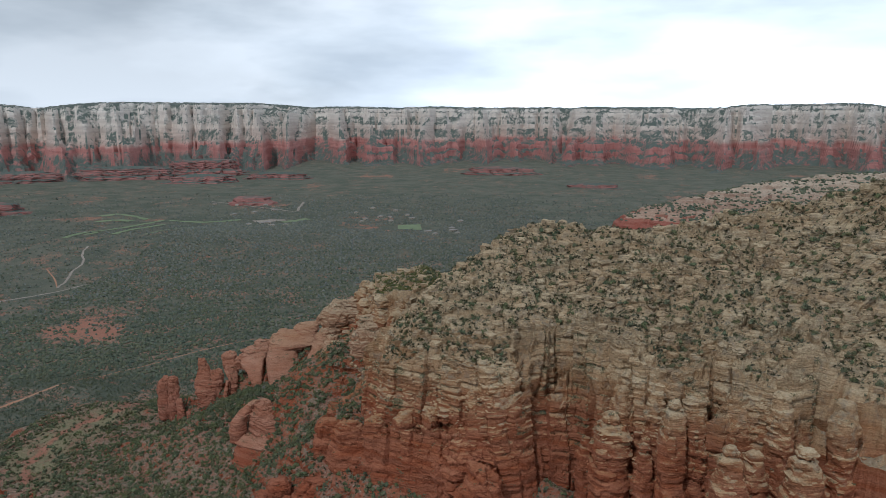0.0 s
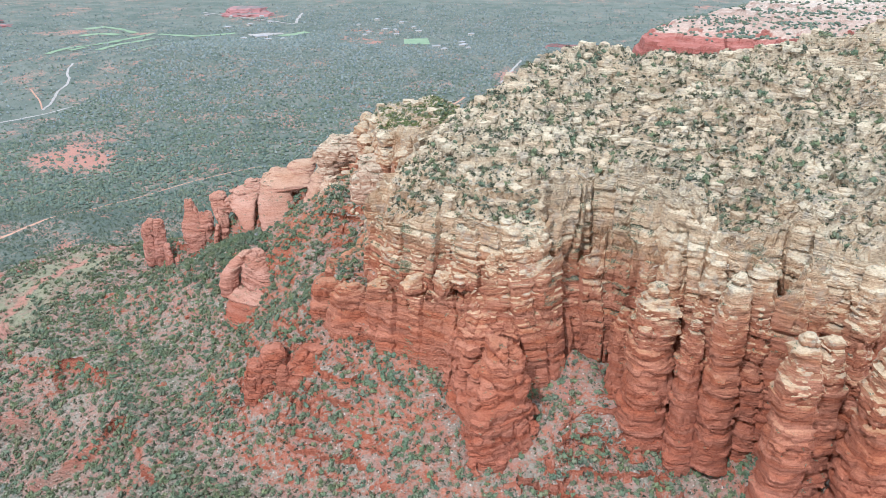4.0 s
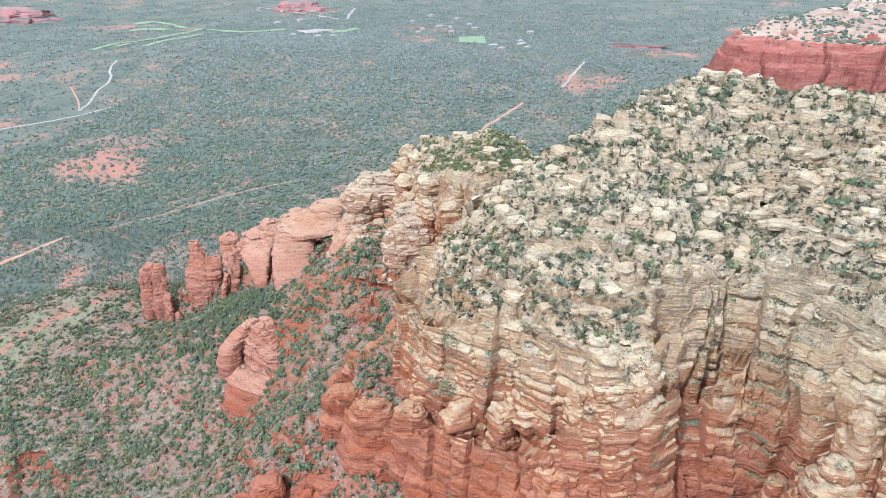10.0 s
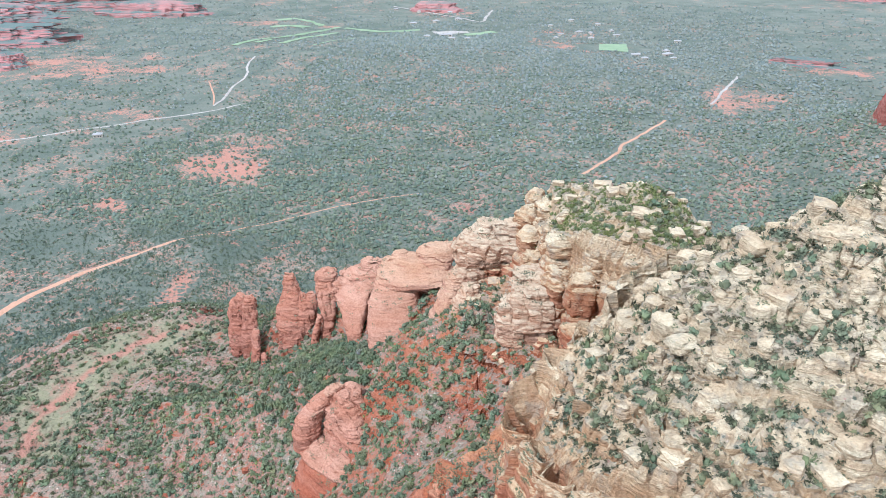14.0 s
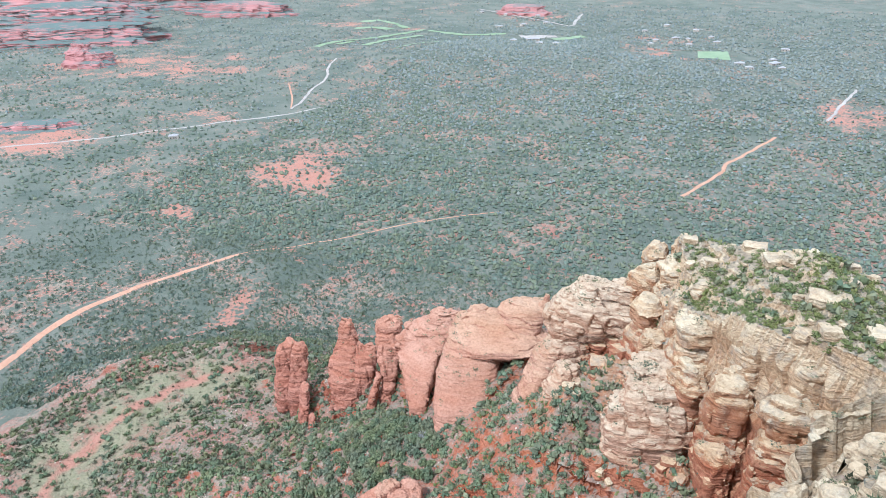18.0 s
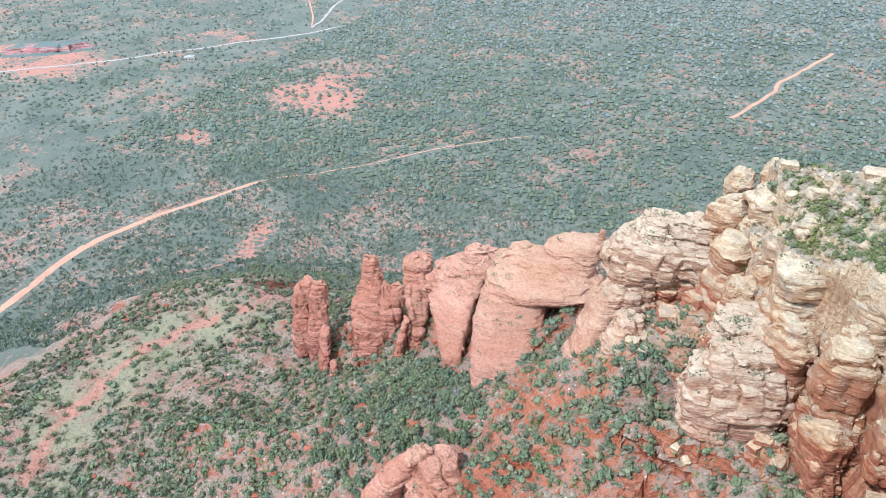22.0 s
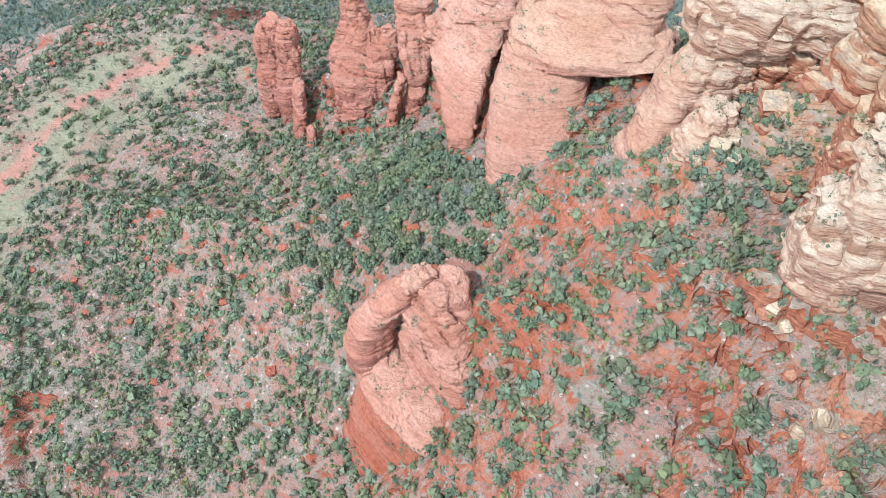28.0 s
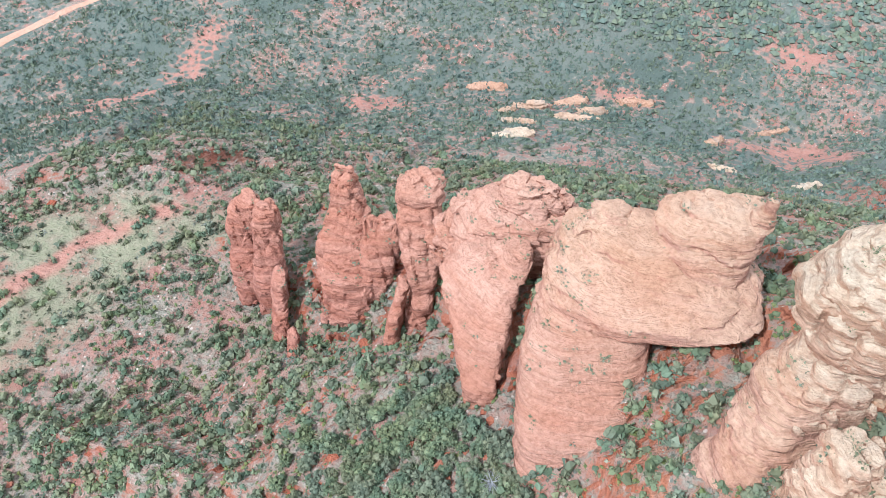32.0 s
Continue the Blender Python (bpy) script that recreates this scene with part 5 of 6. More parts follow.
def butte_mesh():
    bx, by = spread(205, 620, 2.4, 1.05, 60, 1300), spread(880, 1090, 2.4, 1.05, 780, 1500)
    X, Y = np.meshgrid(bx, by)
    x, y = X.ravel(), Y.ravel()
    wob = fbm(x / 70, y / 70, 4, 301)
    c1, e1 = cells((x + 12 * wob) / 55, (y + 12 * wob) / 55, 303)
    c2, e2 = cells((x + 8 * wob) / 17, (y + 6 * wob) / 13, 304)
    sd = outline_distance(x, y, BUTTE) + 12 * wob + 6 * c1 + 2.5 * c2 + 10 * (1 - step(e1, 0.0, 0.1))
    foot = np.where(sd > 0, 44 - 4.0 * sd, 44.0) + 4 * wob
    up = to_line(x, y, BUTTE_CREST, 0.36) + 5 * wob + 1.8 * c2
    s = 1 - np.clip((sd + 22) / 24, 0, 1)
    s = 0.28 * step(s, 0.78, 0.95) + 0.5 * step(s, 0.3, 0.62) + 0.22 * step(s, 0.0, 0.2)
    z = foot + np.maximum(up - foot, 0) * s
    for h, hard in ((11, 0.5), (4.5, 0.55)):
        f = (z + 3 * wob) / h - np.floor((z + 3 * wob) / h)
        z = z + step(sd, 40, 10) * hard * h * (step(f, 0.5, 0.98) - f) * (z > 30)
    z = np.maximum(z, lie(x, y) - 3)
    z = np.where(sd > 90, -60, z)
    v, f = np.stack([x - 430, y - 1040, z + 25], -1), grid_faces(len(bx), len(by))
    f = f[z[f].max(1) > -55]
    cream = z[f].mean(1) > 103
    rb = np.random.default_rng(77)
    mid = np.stack([x, y, z], -1)[f].mean(1)
    fz = z[f]
    flat = (fz.max(1) - fz.min(1) < 2.2) & (mid[:, 2] > 92) & (rb.uniform(size=len(f)) < 0.2 + 0.25 * fbm(mid[:, 0] / 30, mid[:, 1] / 30, 2, 305))
    BUTTE_PLANTS.append(mid[flat][:6000])
    return mesh_of("cream_cap", v, f[cream], BUTTE_ROCK), mesh_of("red_cliff", v, f[~cream], BUTTE_ROCK)


butte = thing("far_butte", 430, 1040, -25, "broad red sandstone butte with a cream capping across the valley", "butte")
for data in butte_mesh():
    new(data.name.split(".")[0], data).parent = butte

# bedded knobs and ledges that break the cream slope
ro = random.Random(17)
SLOPE = "cream outcrops on the mesa slope"
made = 0
while made < 100:
    x, y = ro.uniform(-30, 150), ro.uniform(288, 380)
    spot = height(np.array([x, x, x + 3]), np.array([y, y - 3, y]))
    z = float(spot[0])
    if z < 122 or outline_distance(np.array([x]), np.array([y]), MESA)[0] > -9:
        continue
    made += 1
    w, dd, h, turn = ro.uniform(1.8, 6.0), ro.uniform(1.2, 2.6), ro.uniform(0.7, 2.2), ro.uniform(-25, 45)
    foot = float(spot.min()) - 2.0
    ob = rock("rock_outcrop", [(foot, x, y, w, dd, turn), (z + 0.35 * h, x, y + 0.3, w * ro.uniform(0.85, 1.05), dd, turn), (z + 0.8 * h, x, y + 0.6, w * 0.85, dd * 0.85, turn), (z + h, x, y + 0.9, w * 0.55, dd * 0.6, turn)],
              800 + made, "weathered cream sandstone outcrop on the brushy slope", "rock outcrop", beds=1.3, joints=1.0, square=3.0, fine=0.5)
    tagged(ob, "weathered cream sandstone outcrop on the brushy slope", "rock outcrop", SLOPE)

# low pale ledges in the woods beyond the fins
rl = random.Random(23)
for k in range(14):
    x, y = rl.uniform(-205, -55), rl.uniform(560, 645)
    z = float(height(np.array([x]), np.array([y]))[0])
    w, dd, turn = rl.uniform(5, 11), rl.uniform(1.6, 3.0), rl.uniform(10, 50)
    tagged(rock("rock_ledge", [(z - 1.5, x, y, w, dd, turn), (z + 0.8, x, y + 0.4, w * 0.95, dd, turn), (z + 1.8, x, y + 0.9, w * 0.8, dd * 0.7, turn)], 900 + k, "low pale sandstone ledge among the junipers", "rock ledge", mat=LEDGE_ROCK, nu=40, joints=1.2, beds=1.2),
           "low pale sandstone ledge among the junipers", "rock ledge", "pale ledges in the woods")


# ---------------------------------------------------------------- valley: tracks, stream, turf, houses, red outcrops
WAYS = []


def ribbon(name, line, width, mat, label, category, lift=0.35):
    """A track of even width, draped over the ground, with ragged edges."""
    line = [tuple(q) for q in smooth_path(line, 2)]
    WAYS.append((line, width))
    pts = []
    for (x0, y0), (x1, y1) in zip(line, line[1:]):
        n = max(2, int(math.hypot(x1 - x0, y1 - y0) / 4))
        pts += [(x0 + (x1 - x0) * k / n, y0 + (y1 - y0) * k / n) for k in range(n)]
    p = np.array(pts + [line[-1]], float)
    p[:, 0] += 2.5 * fbm(p[:, 0] / 25, p[:, 1] / 25, 3, 161) * min(1, width / 3)
    d = np.gradient(p, axis=0)
    d /= np.linalg.norm(d, axis=1)[:, None]
    side = np.stack([-d[:, 1], d[:, 0]], -1)
    rows = []
    for k in (-0.5, -0.2, 0.2, 0.5):
        w = width * (1 + (0.35 if width < 10 else 0.8) * fbm(p[:, 0] / max(6, width) + 9 * k, p[:, 1] / max(6, width), 3, 163))
        q = p + side * (k * w)[:, None]
        rows.append(np.stack([q[:, 0], q[:, 1], lie(q[:, 0], q[:, 1]) + (lift if abs(k) < 0.4 else lift - 0.25)], -1))
    v = np.concatenate(rows)
    return tagged(new(name, mesh_of(name, v, grid_faces(len(p), 4), mat, True)), label, category, kind="structure")


ribbon("road", DIRT_LINE, 5.5, DIRT_ROAD, "unpaved red dirt road through the woodland", "road")
ribbon("road", [(-374, 662), (-330, 705), (-311, 732), (-278, 772), (-246, 794), (-213, 820)], 1.5, DIRT_ROAD, "narrow red dirt trail", "trail")
ribbon("road", [(-66, 922), (-36, 1008), (-32, 1047), (18, 1155)], 4.0, DIRT_ROAD, "unpaved red dirt road through the woodland", "road")
ribbon("road", [(80, 1248), (103, 1343), (129, 1437)], 4.0, PALE_ROAD, "pale gravel road in the valley", "road")
ribbon("road", [(-900, 740), (-822, 802), (-758, 857), (-711, 898), (-661, 984), (-590, 1058), (-560, 1100)], 4.5, PALE_ROAD, "pale paved valley road", "road")
ribbon("water", [(-690, 1372), (-678, 1322), (-638, 1252), (-633, 1190), (-606, 1130), (-598, 1082)], 4.0, PALE_ROAD, "pale gravel stream bed", "stream", 0.8)
ribbon("road", [(-690, 2137), (-528, 2022), (-386, 1882), (-398, 1965), (-413, 2117)], 7.0, PALE_ROAD, "pale road past the golf course", "road", 1.5)
ribbon("road", [(-599, 1086), (-625, 1128), (-650, 1165), (-684, 1210)], 2.4, DIRT_ROAD, "narrow red dirt trail", "trail", 0.6)
FAIRWAYS = (([(-776, 1445), (-770, 1546), (-744, 1599), (-724, 1688), (-695, 1778)], 15), ([(-695, 1491), (-690, 1622), (-663, 1688)], 17), ([(-841, 1723), (-816, 1759), (-768, 1750)], 26), ([(-879, 1827), (-850, 1868)], 22),
            ([(-838, 1857), (-790, 1830), (-745, 1797)], 16), ([(-616, 1458), (-597, 1546), (-574, 1606)], 8), ([(-680, 1769), (-586, 1741), (-504, 1769)], 20), ([(-391, 1732), (-339, 1788)], 24), ([(-749, 1484), (-744, 1539)], 12),
            ([(-104, 1652), (-76, 1654), (-50, 1656)], 78))
for line, width in FAIRWAYS:
    ribbon("turf", line, width, TURF, "pale green mown fairway", "lawn", 1.3)
ribbon("pavement", [(-460, 1732), (-425, 1752), (-392, 1769)], 24, PALE_ROAD, "pale gravel yard beside the golf course", "yard", 1.3)


def part(name, bm, mat, parent, label=""):
    me = bpy.data.meshes.new(name)
    bm.to_mesh(me)
    bm.free()
    me.materials.append(mat)
    ob = new(name, me)
    ob.parent = parent
    return tagged(ob, label)


def box(bm, x, y, z, w, d, h):
    bmesh.ops.create_cube(bm, size=1, matrix=Matrix.LocRotScale((x, y, z + h / 2), None, (w, d, h)))
    return bm


def house(x, y, turn, w, d):
    ob = thing("house", x, y, float(lie(x, y)) - 0.3, "low tan house with a pale roof among trees", "house", "houses in the valley")
    ob.rotation_euler = (0, 0, radians(turn))
    w, d = w * 0.62, d * 0.7
    part("wall", box(bmesh.new(), 0, 0, 0, w, d, 4.2), PLASTER, ob)
    bm = box(bmesh.new(), 0, 0, 4.2, w + 1.2, d + 1.2, 0.4)
    bmesh.ops.create_cone(bm, cap_ends=True, segments=4, radius1=0.72, radius2=0.2, depth=1.0, matrix=Matrix.LocRotScale((0, 0, 5.3), Euler((0, 0, radians(45))), (w * 0.98, d * 0.98, 1.6)))
    part("roof", bm, ROOF, ob)
    for k in (-0.28, 0.1, 0.34):
        part("window", box(bmesh.new(), w * k, -d / 2 - 0.03, 1.2, w * 0.12, 0.1, 1.6), GLASSY, ob)


for hx, hy, ht, hw, hd in ((-33, 1566, 10, 26, 14), (22, 1600, 40, 30, 16), (43, 1752, 0, 22, 14), (-79, 1793, 20, 22, 12), (-192, 1758, 70, 20, 12), (-159, 1802, 30, 24, 12), (-128, 1746, 10, 18, 12), (-648, 906, 30, 16, 10),
                           (-426, 1704, 15, 44, 14), (-544, 1851, 25, 26, 12), (-500, 1890, 60, 22, 12), (-455, 1925, 5, 24, 12),
                           (-228, 1868, 15, 16, 11), (-192, 1955, 50, 18, 12), (-134, 1797, 80, 14, 10), (-128, 1932, 5, 18, 12), (-93, 1847, 30, 15, 11), (-17, 1525, 20, 18, 12), (-195, 1705, 60, 13, 10), (20, 1640, 35, 18, 12), (32, 1546, 10, 16, 10),
                           (-663, 2076, 20, 18, 12), (-590, 2050, 75, 18, 12), (-555, 2101, 40, 18, 12), (-509, 2050, 10, 18, 12), (-455, 1663, 15, 20, 11), (-400, 1654, 8, 22, 11), (-365, 1646, 35, 16, 10)):
    house(hx, hy, ht, hw, hd)

MESAS = "red ledges across the valley"
for seed, x, y, w, d, turn, z0, z1 in ((170, -1108, 1225, 46, 30, 20, -24, 4), (171, -1120, 1222, 22, 18, 10, -2, 18), (172, -1320, 1390, 190, 60, 30, -26, 14), (173, -1420, 1480, 170, 70, 30, 8, 40), (174, -1230, 1850, 150, 40, 10, -24, 10),
                                       (175, -1560, 1900, 200, 60, 20, -24, 30), (176, -840, 880, 60, 18, 35, -24, -10), (177, -1640, 1620, 200, 90, 30, 10, 60), (178, -560, 2080, 70, 30, 10, -24, 0), (179, 250, 1560, 60, 20, -10, -24, -8),
                                       (180, -900, 2700, 150, 60, 8, -28, 6), (181, -1250, 2850, 200, 70, 15, -28, 24), (182, -650, 2850, 130, 50, 0, -28, 2), (183, -1600, 2700, 160, 60, 20, -28, 16), (184, 250, 3050, 160, 50, 0, -28, 8),
                                       (185, -1000, 3050, 160, 70, 10, -24, 40), (186, 520, 2500, 110, 40, 0, -28, -6), (187, -1900, 2500, 200, 80, 25, -28, 20)):
    lofted("red_ledge", [(z0, x, y, w, d, turn), (z0 + 0.35 * (z1 - z0), x, y, w * 0.9, d * 0.85, turn), (z0 + 0.45 * (z1 - z0), x, y + 3, w * 0.8, d * 0.7, turn), (z0 + 0.9 * (z1 - z0), x, y + 4, w * 0.72, d * 0.6, turn), (z1, x, y + 5, w * 0.6, d * 0.5, turn)],
         seed, "low red sandstone ledges above the valley woods", "rock ledge", VALLEY_LEDGE, nu=72, rough=1.5, beds=2.0)

# ---------------------------------------------------------------- loose blocks
rng = np.random.default_rng(11)


def block_shape(seed):
    """A split, worn block: a cube cut and pushed about, a little flat."""
    bm = bmesh.new()
    bmesh.ops.create_cube(bm, size=2.0)
    bmesh.ops.subdivide_edges(bm, edges=bm.edges[:], cuts=1, use_grid_fill=True)
    r = random.Random(seed)
    for v in bm.verts:
        k = v.co.length
        v.co = v.co * (1.28 / k) ** 0.55 * r.uniform(0.82, 1.12)
        v.co.z *= 0.62
    bmesh.ops.triangulate(bm, faces=bm.faces[:])
    bm.verts.index_update()
    out = np.array([v.co[:] for v in bm.verts]), np.array([[v.index for v in f.verts] for f in bm.faces])
    bm.free()
    return out


def scatter(name, template, x, y, z, size, tall, mat, label, category, sink=0.15, jitter=0.18, kind="stuff"):
    """Many alike pieces as one mesh."""
    tv, tf = template
    n = len(x)
    a = rng.uniform(0, 2 * np.pi, n)
    c, s = np.cos(a)[:, None], np.sin(a)[:, None]
    px = tv[None, :, 0] * c - tv[None, :, 1] * s
    py = tv[None, :, 0] * s + tv[None, :, 1] * c
    jit = 1 + jitter * rng.normal(size=(n, len(tv)))
    v = np.stack([x[:, None] + px * size[:, None] * jit, y[:, None] + py * size[:, None] * jit, z[:, None] + tv[None, :, 2] * (size * tall)[:, None] * jit - sink], -1).reshape(-1, 3)
    f = (tf[None] + (np.arange(n) * len(tv))[:, None, None]).reshape(-1, tf.shape[1])
    return tagged(new(name, mesh_of(name, v, f, mat)), label, category, kind=kind)


def steepness(x, y, e=1.5):
    return np.hypot(lie(x + e, y) - lie(x - e, y), lie(x, y + e) - lie(x, y - e)) / (2 * e)


n = 20000
bx, by = rng.uniform(-270, 190, n), rng.uniform(240, 480, n)
bz = lie(bx, by)
bs = steepness(bx, by)
d = np.where(bz > 112, 0.55, 0.05 + 0.2 * fbm(bx / 20, by / 20, 3, 181)) * step(1.7 - bs, 0, 0.6) * (outline_distance(bx, by, BENCH) < -2) * step(line_distance(bx, by, TRACK), 10, 30) * np.where(outline_distance(bx, by, DOME) < -6, 0.25, 1.0)
keep = rng.uniform(size=n) < d
bx, by, bz = bx[keep], by[keep], bz[keep]
size = np.where(bz > 112, 0.55 + 2.0 * rng.uniform(size=len(bx)) ** 2.6, 0.3 + 0.9 * rng.uniform(size=len(bx)) ** 3)
own = np.argsort(-size * (bz > 104) / np.hypot(bx + 80, by - 400))[:200]
rest = np.ones(len(bx), bool)
rest[own] = False
SHAPES = [block_shape(k) for k in range(6)]
pick = rng.integers(0, 6, len(bx))
for k in range(6):
    m = rest & (pick == k)
    scatter("rock_rubble", SHAPES[k], bx[m], by[m], bz[m], size[m], rng.uniform(0.7, 1.3, m.sum()), ROCK, "pale broken sandstone blocks on the slope", "rubble", 0.1, 0.06)
block_data = [mesh_of("boulder", SHAPES[k][0], SHAPES[k][1], ROCK) for k in range(6)]
for j in own:
    o = new("boulder", block_data[pick[j]])
    o.matrix_basis = Matrix.LocRotScale((bx[j], by[j], bz[j] + 0.1 * size[j]), Euler((rng.uniform(-0.2, 0.2), rng.uniform(-0.2, 0.2), rng.uniform(0, 6.28))), (size[j] * rng.uniform(0.8, 1.4), size[j], size[j] * rng.uniform(0.8, 1.2)))
    tagged(o, "weathered cream sandstone boulder on the slope" if bz[j] > 110 else "weathered red sandstone boulder on the slope", "boulder", "boulders on the slope")
white_data = [mesh_of("boulder", SHAPES[k][0], SHAPES[k][1], PALE_ROCK) for k in (1, 4)]
for k, (x, y, s) in enumerate(((-66, 416, 1.7), (-63.5, 414.5, 1.3), (-68.5, 413.5, 1.0), (-64, 418.5, 0.9), (-52, 392, 1.4), (-50, 390, 1.0), (-43, 377, 1.8), (-45.5, 375.5, 1.2))):
    o = new("boulder", white_data[k % 2])
    o.matrix_basis = Matrix.LocRotScale((x, y, float(lie(x, y)) + 0.4 * s), Euler((0.2, 0.1 * k, k * 1.1)), (s, s * 0.8, s * 1.2))
    tagged(o, "fresh white sandstone boulder lying in the talus", "boulder", "white boulders in the talus")

# ---------------------------------------------------------------- plants
ICO = ((1, 1.618, 0), (-1, 1.618, 0), (1, -1.618, 0), (-1, -1.618, 0), (0, 1, 1.618), (0, -1, 1.618), (0, 1, -1.618), (0, -1, -1.618), (1.618, 0, 1), (-1.618, 0, 1), (1.618, 0, -1), (-1.618, 0, -1))


def hull_ball():
    bm = bmesh.new()
    for p in ICO:
        bm.verts.new(Vector(p).normalized())
    bmesh.ops.convex_hull(bm, input=bm.verts)
    v = np.array([q.co[:] for q in bm.verts])
    bm.verts.index_update()
    f = np.array([[q.index for q in face.verts] for face in bm.faces])
    bm.free()
    return v, f


BALL_V, BALL_F = hull_ball()


OCT_V = np.array([(1, 0, 0), (0, 1, 0), (-1, 0, 0), (0, -1, 0), (0, 0, 1), (0, 0, -1)], float)
OCT_F = np.array([(0, 1, 4), (1, 2, 4), (2, 3, 4), (3, 0, 4), (1, 0, 5), (2, 1, 5), (3, 2, 5), (0, 3, 5)])


def crown(seed, clumps, leaves, wide=1.0, tall=0.85, leaf=0.2, fat=1.0, core=None):
    """A leafy crown one metre in half width, standing on z = 0: sprays of leaf blades round uneven clumps."""
    r = np.random.default_rng(seed)
    V, F, n = [], [], 0
    u = r.normal(size=(clumps, 3))
    u /= np.linalg.norm(u, axis=1)[:, None]
    u[:, 2] = np.abs(u[:, 2]) * 0.9 + 0.05
    rad = r.uniform(0.35, 0.95, clumps) ** 0.6 / fat
    cen = u * rad[:, None] * np.array([wide, wide * r.uniform(0.75, 1.0), tall * 1.25])
    for c in cen:
        size = r.uniform(0.2, 0.36) * fat
        cv, cf = core or (OCT_V, OCT_F)
        v = cv * (size * (0.85 if leaves < 7 or core else 0.6)) * r.uniform(0.75, 1.3, (len(cv), 1)) + c
        V.append(v)
        F.append(cf + n)
        n += len(cv)
        d = r.normal(size=(leaves, 3))
        d /= np.linalg.norm(d, axis=1)[:, None]
        p = c + d * size * r.uniform(0.7, 1.15, (leaves, 1))
        a = r.normal(size=(leaves, 3)) * leaf
        b = r.normal(size=(leaves, 3)) * leaf * 0.7
        V.append(np.stack([p - a * 0.5, p + a * 0.5, p + b], 1).reshape(-1, 3))
        F.append(np.arange(leaves * 3).reshape(-1, 3) + n)
        n += leaves * 3
    V = np.concatenate(V)
    V[:, 2] = np.maximum(V[:, 2], 0.02)
    return V, np.concatenate(F)


def blob(seed, small=False):
    r = np.random.default_rng(seed)
    if small:
        v = OCT_V * r.uniform(0.8, 1.2, (6, 1)) * np.array([1.05, 1.05, 0.9])
        v[:, 2] += 0.55
        return v, OCT_F
    v = BALL_V * r.uniform(0.65, 1.2, (12, 1)) * np.array([1, 1, 0.85])
    v[:, 2] += 0.55
    return v, BALL_F


# valley woods
n = 165000
vx, vy = rng.uniform(-1700, 900, n), 440 + 1900 * rng.uniform(size=n) ** 1.75
near_x = rng.uniform(size=n) < 0.55
vx = np.where(near_x, rng.uniform(-560, 260, n), vx)
keep = (np.abs(np.arctan2(vx + 30, vy - 60) - radians(-15)) < radians(37))
vx, vy = vx[keep], vy[keep]
dens = (1 - 0.9 * step(vy, 1300, 2300)) * valley_zone(vx, vy) * (0.75 + 0.8 * fbm(vx / 55, vy / 55, 4, 121) + 0.4 * (1 - step(vy, 700, 1000))) * (1 - 0.85 * blot(vx, vy, RED_SPOTS)) * step(line_distance(vx, vy, DIRT_LINE), 3, 6)
for line, width in WAYS:
    dens = dens * step(line_distance(vx, vy, line), width * 0.55 + 1.5, width * 0.6 + 4.0)
keep = rng.uniform(size=len(vx)) < dens
vx, vy = vx[keep], vy[keep]
vz = lie(vx, vy)
part_no = rng.integers(0, 4, len(vx))
# trees farther off take the haze-tinted needle colour more often
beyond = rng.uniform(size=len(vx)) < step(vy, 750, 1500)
for k in range(4):
    m = (part_no == k) & (vy < 690)
    scatter("valley_woods", crown(230 + k, 2, 4, leaf=0.45, fat=1.7), vx[m], vy[m], vz[m], 0.85 + 1.1 * rng.uniform(size=m.sum()) ** 1.6, rng.uniform(0.95, 1.4, m.sum()), VALLEY_LEAF, "green juniper and pinyon woodland below the ridge", "woodland", 0.3)
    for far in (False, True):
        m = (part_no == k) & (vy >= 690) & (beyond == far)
        scatter("valley_woods", blob(200 + k, True), vx[m], vy[m], vz[m], 0.7 + 1.0 * rng.uniform(size=m.sum()) ** 1.6 + 0.0006 * vy[m], rng.uniform(0.9, 1.3, m.sum()), HAZED_LEAF if far else VALLEY_LEAF, "dark green juniper and pinyon woodland on the valley floor", "woodland", 0.3)

# the thicker woods at the foot of the ridge
n = 32000
nx_, ny_ = rng.uniform(-430, 150, n), rng.uniform(470, 740, n)
keep = (valley_zone(nx_, ny_) > 0.12) & (rng.uniform(size=n) < 0.74 + 1.0 * fbm(nx_ / 28, ny_ / 28, 4, 123)) & (line_distance(nx_, ny_, DIRT_LINE) > 5) & (rng.uniform(size=n) > 0.8 * blot(nx_, ny_, RED_SPOTS))
nx_, ny_ = nx_[keep], ny_[keep]
scatter("valley_woods", crown(236, 2, 4, leaf=0.4, fat=1.7), nx_, ny_, lie(nx_, ny_), 0.95 + 1.1 * rng.uniform(size=len(nx_)) ** 1.5, rng.uniform(1.0, 1.5, len(nx_)), VALLEY_LEAF, "green juniper and pinyon woodland below the ridge", "woodland", 0.3)

# brush and trees on the slopes
n = 140000
sx, sy = rng.uniform(-285, 200, n), rng.uniform(230, 540, n)
sz = lie(sx, sy)
st = steepness(sx, sy, 4.0)
bench_in = outline_distance(sx, sy, BENCH)
track = line_distance(sx, sy, TRACK)
clump = fbm(sx / 16, sy / 16, 3, 131)
d = np.where(sz > 112, np.where(outline_distance(sx, sy, DOME) < 2, 0.75 + 0.7 * clump, 0.8 + 0.5 * clump), 0.58 + 0.5 * clump)
d = d + 0.35 * np.exp(-(line_distance(sx, sy, [q[:2] for q in GULLY]) / 8) ** 2) * (sz < 112)
d = d + 0.25 * np.exp(-((bench_in + 8) / 9) ** 2) * (sz < 60)
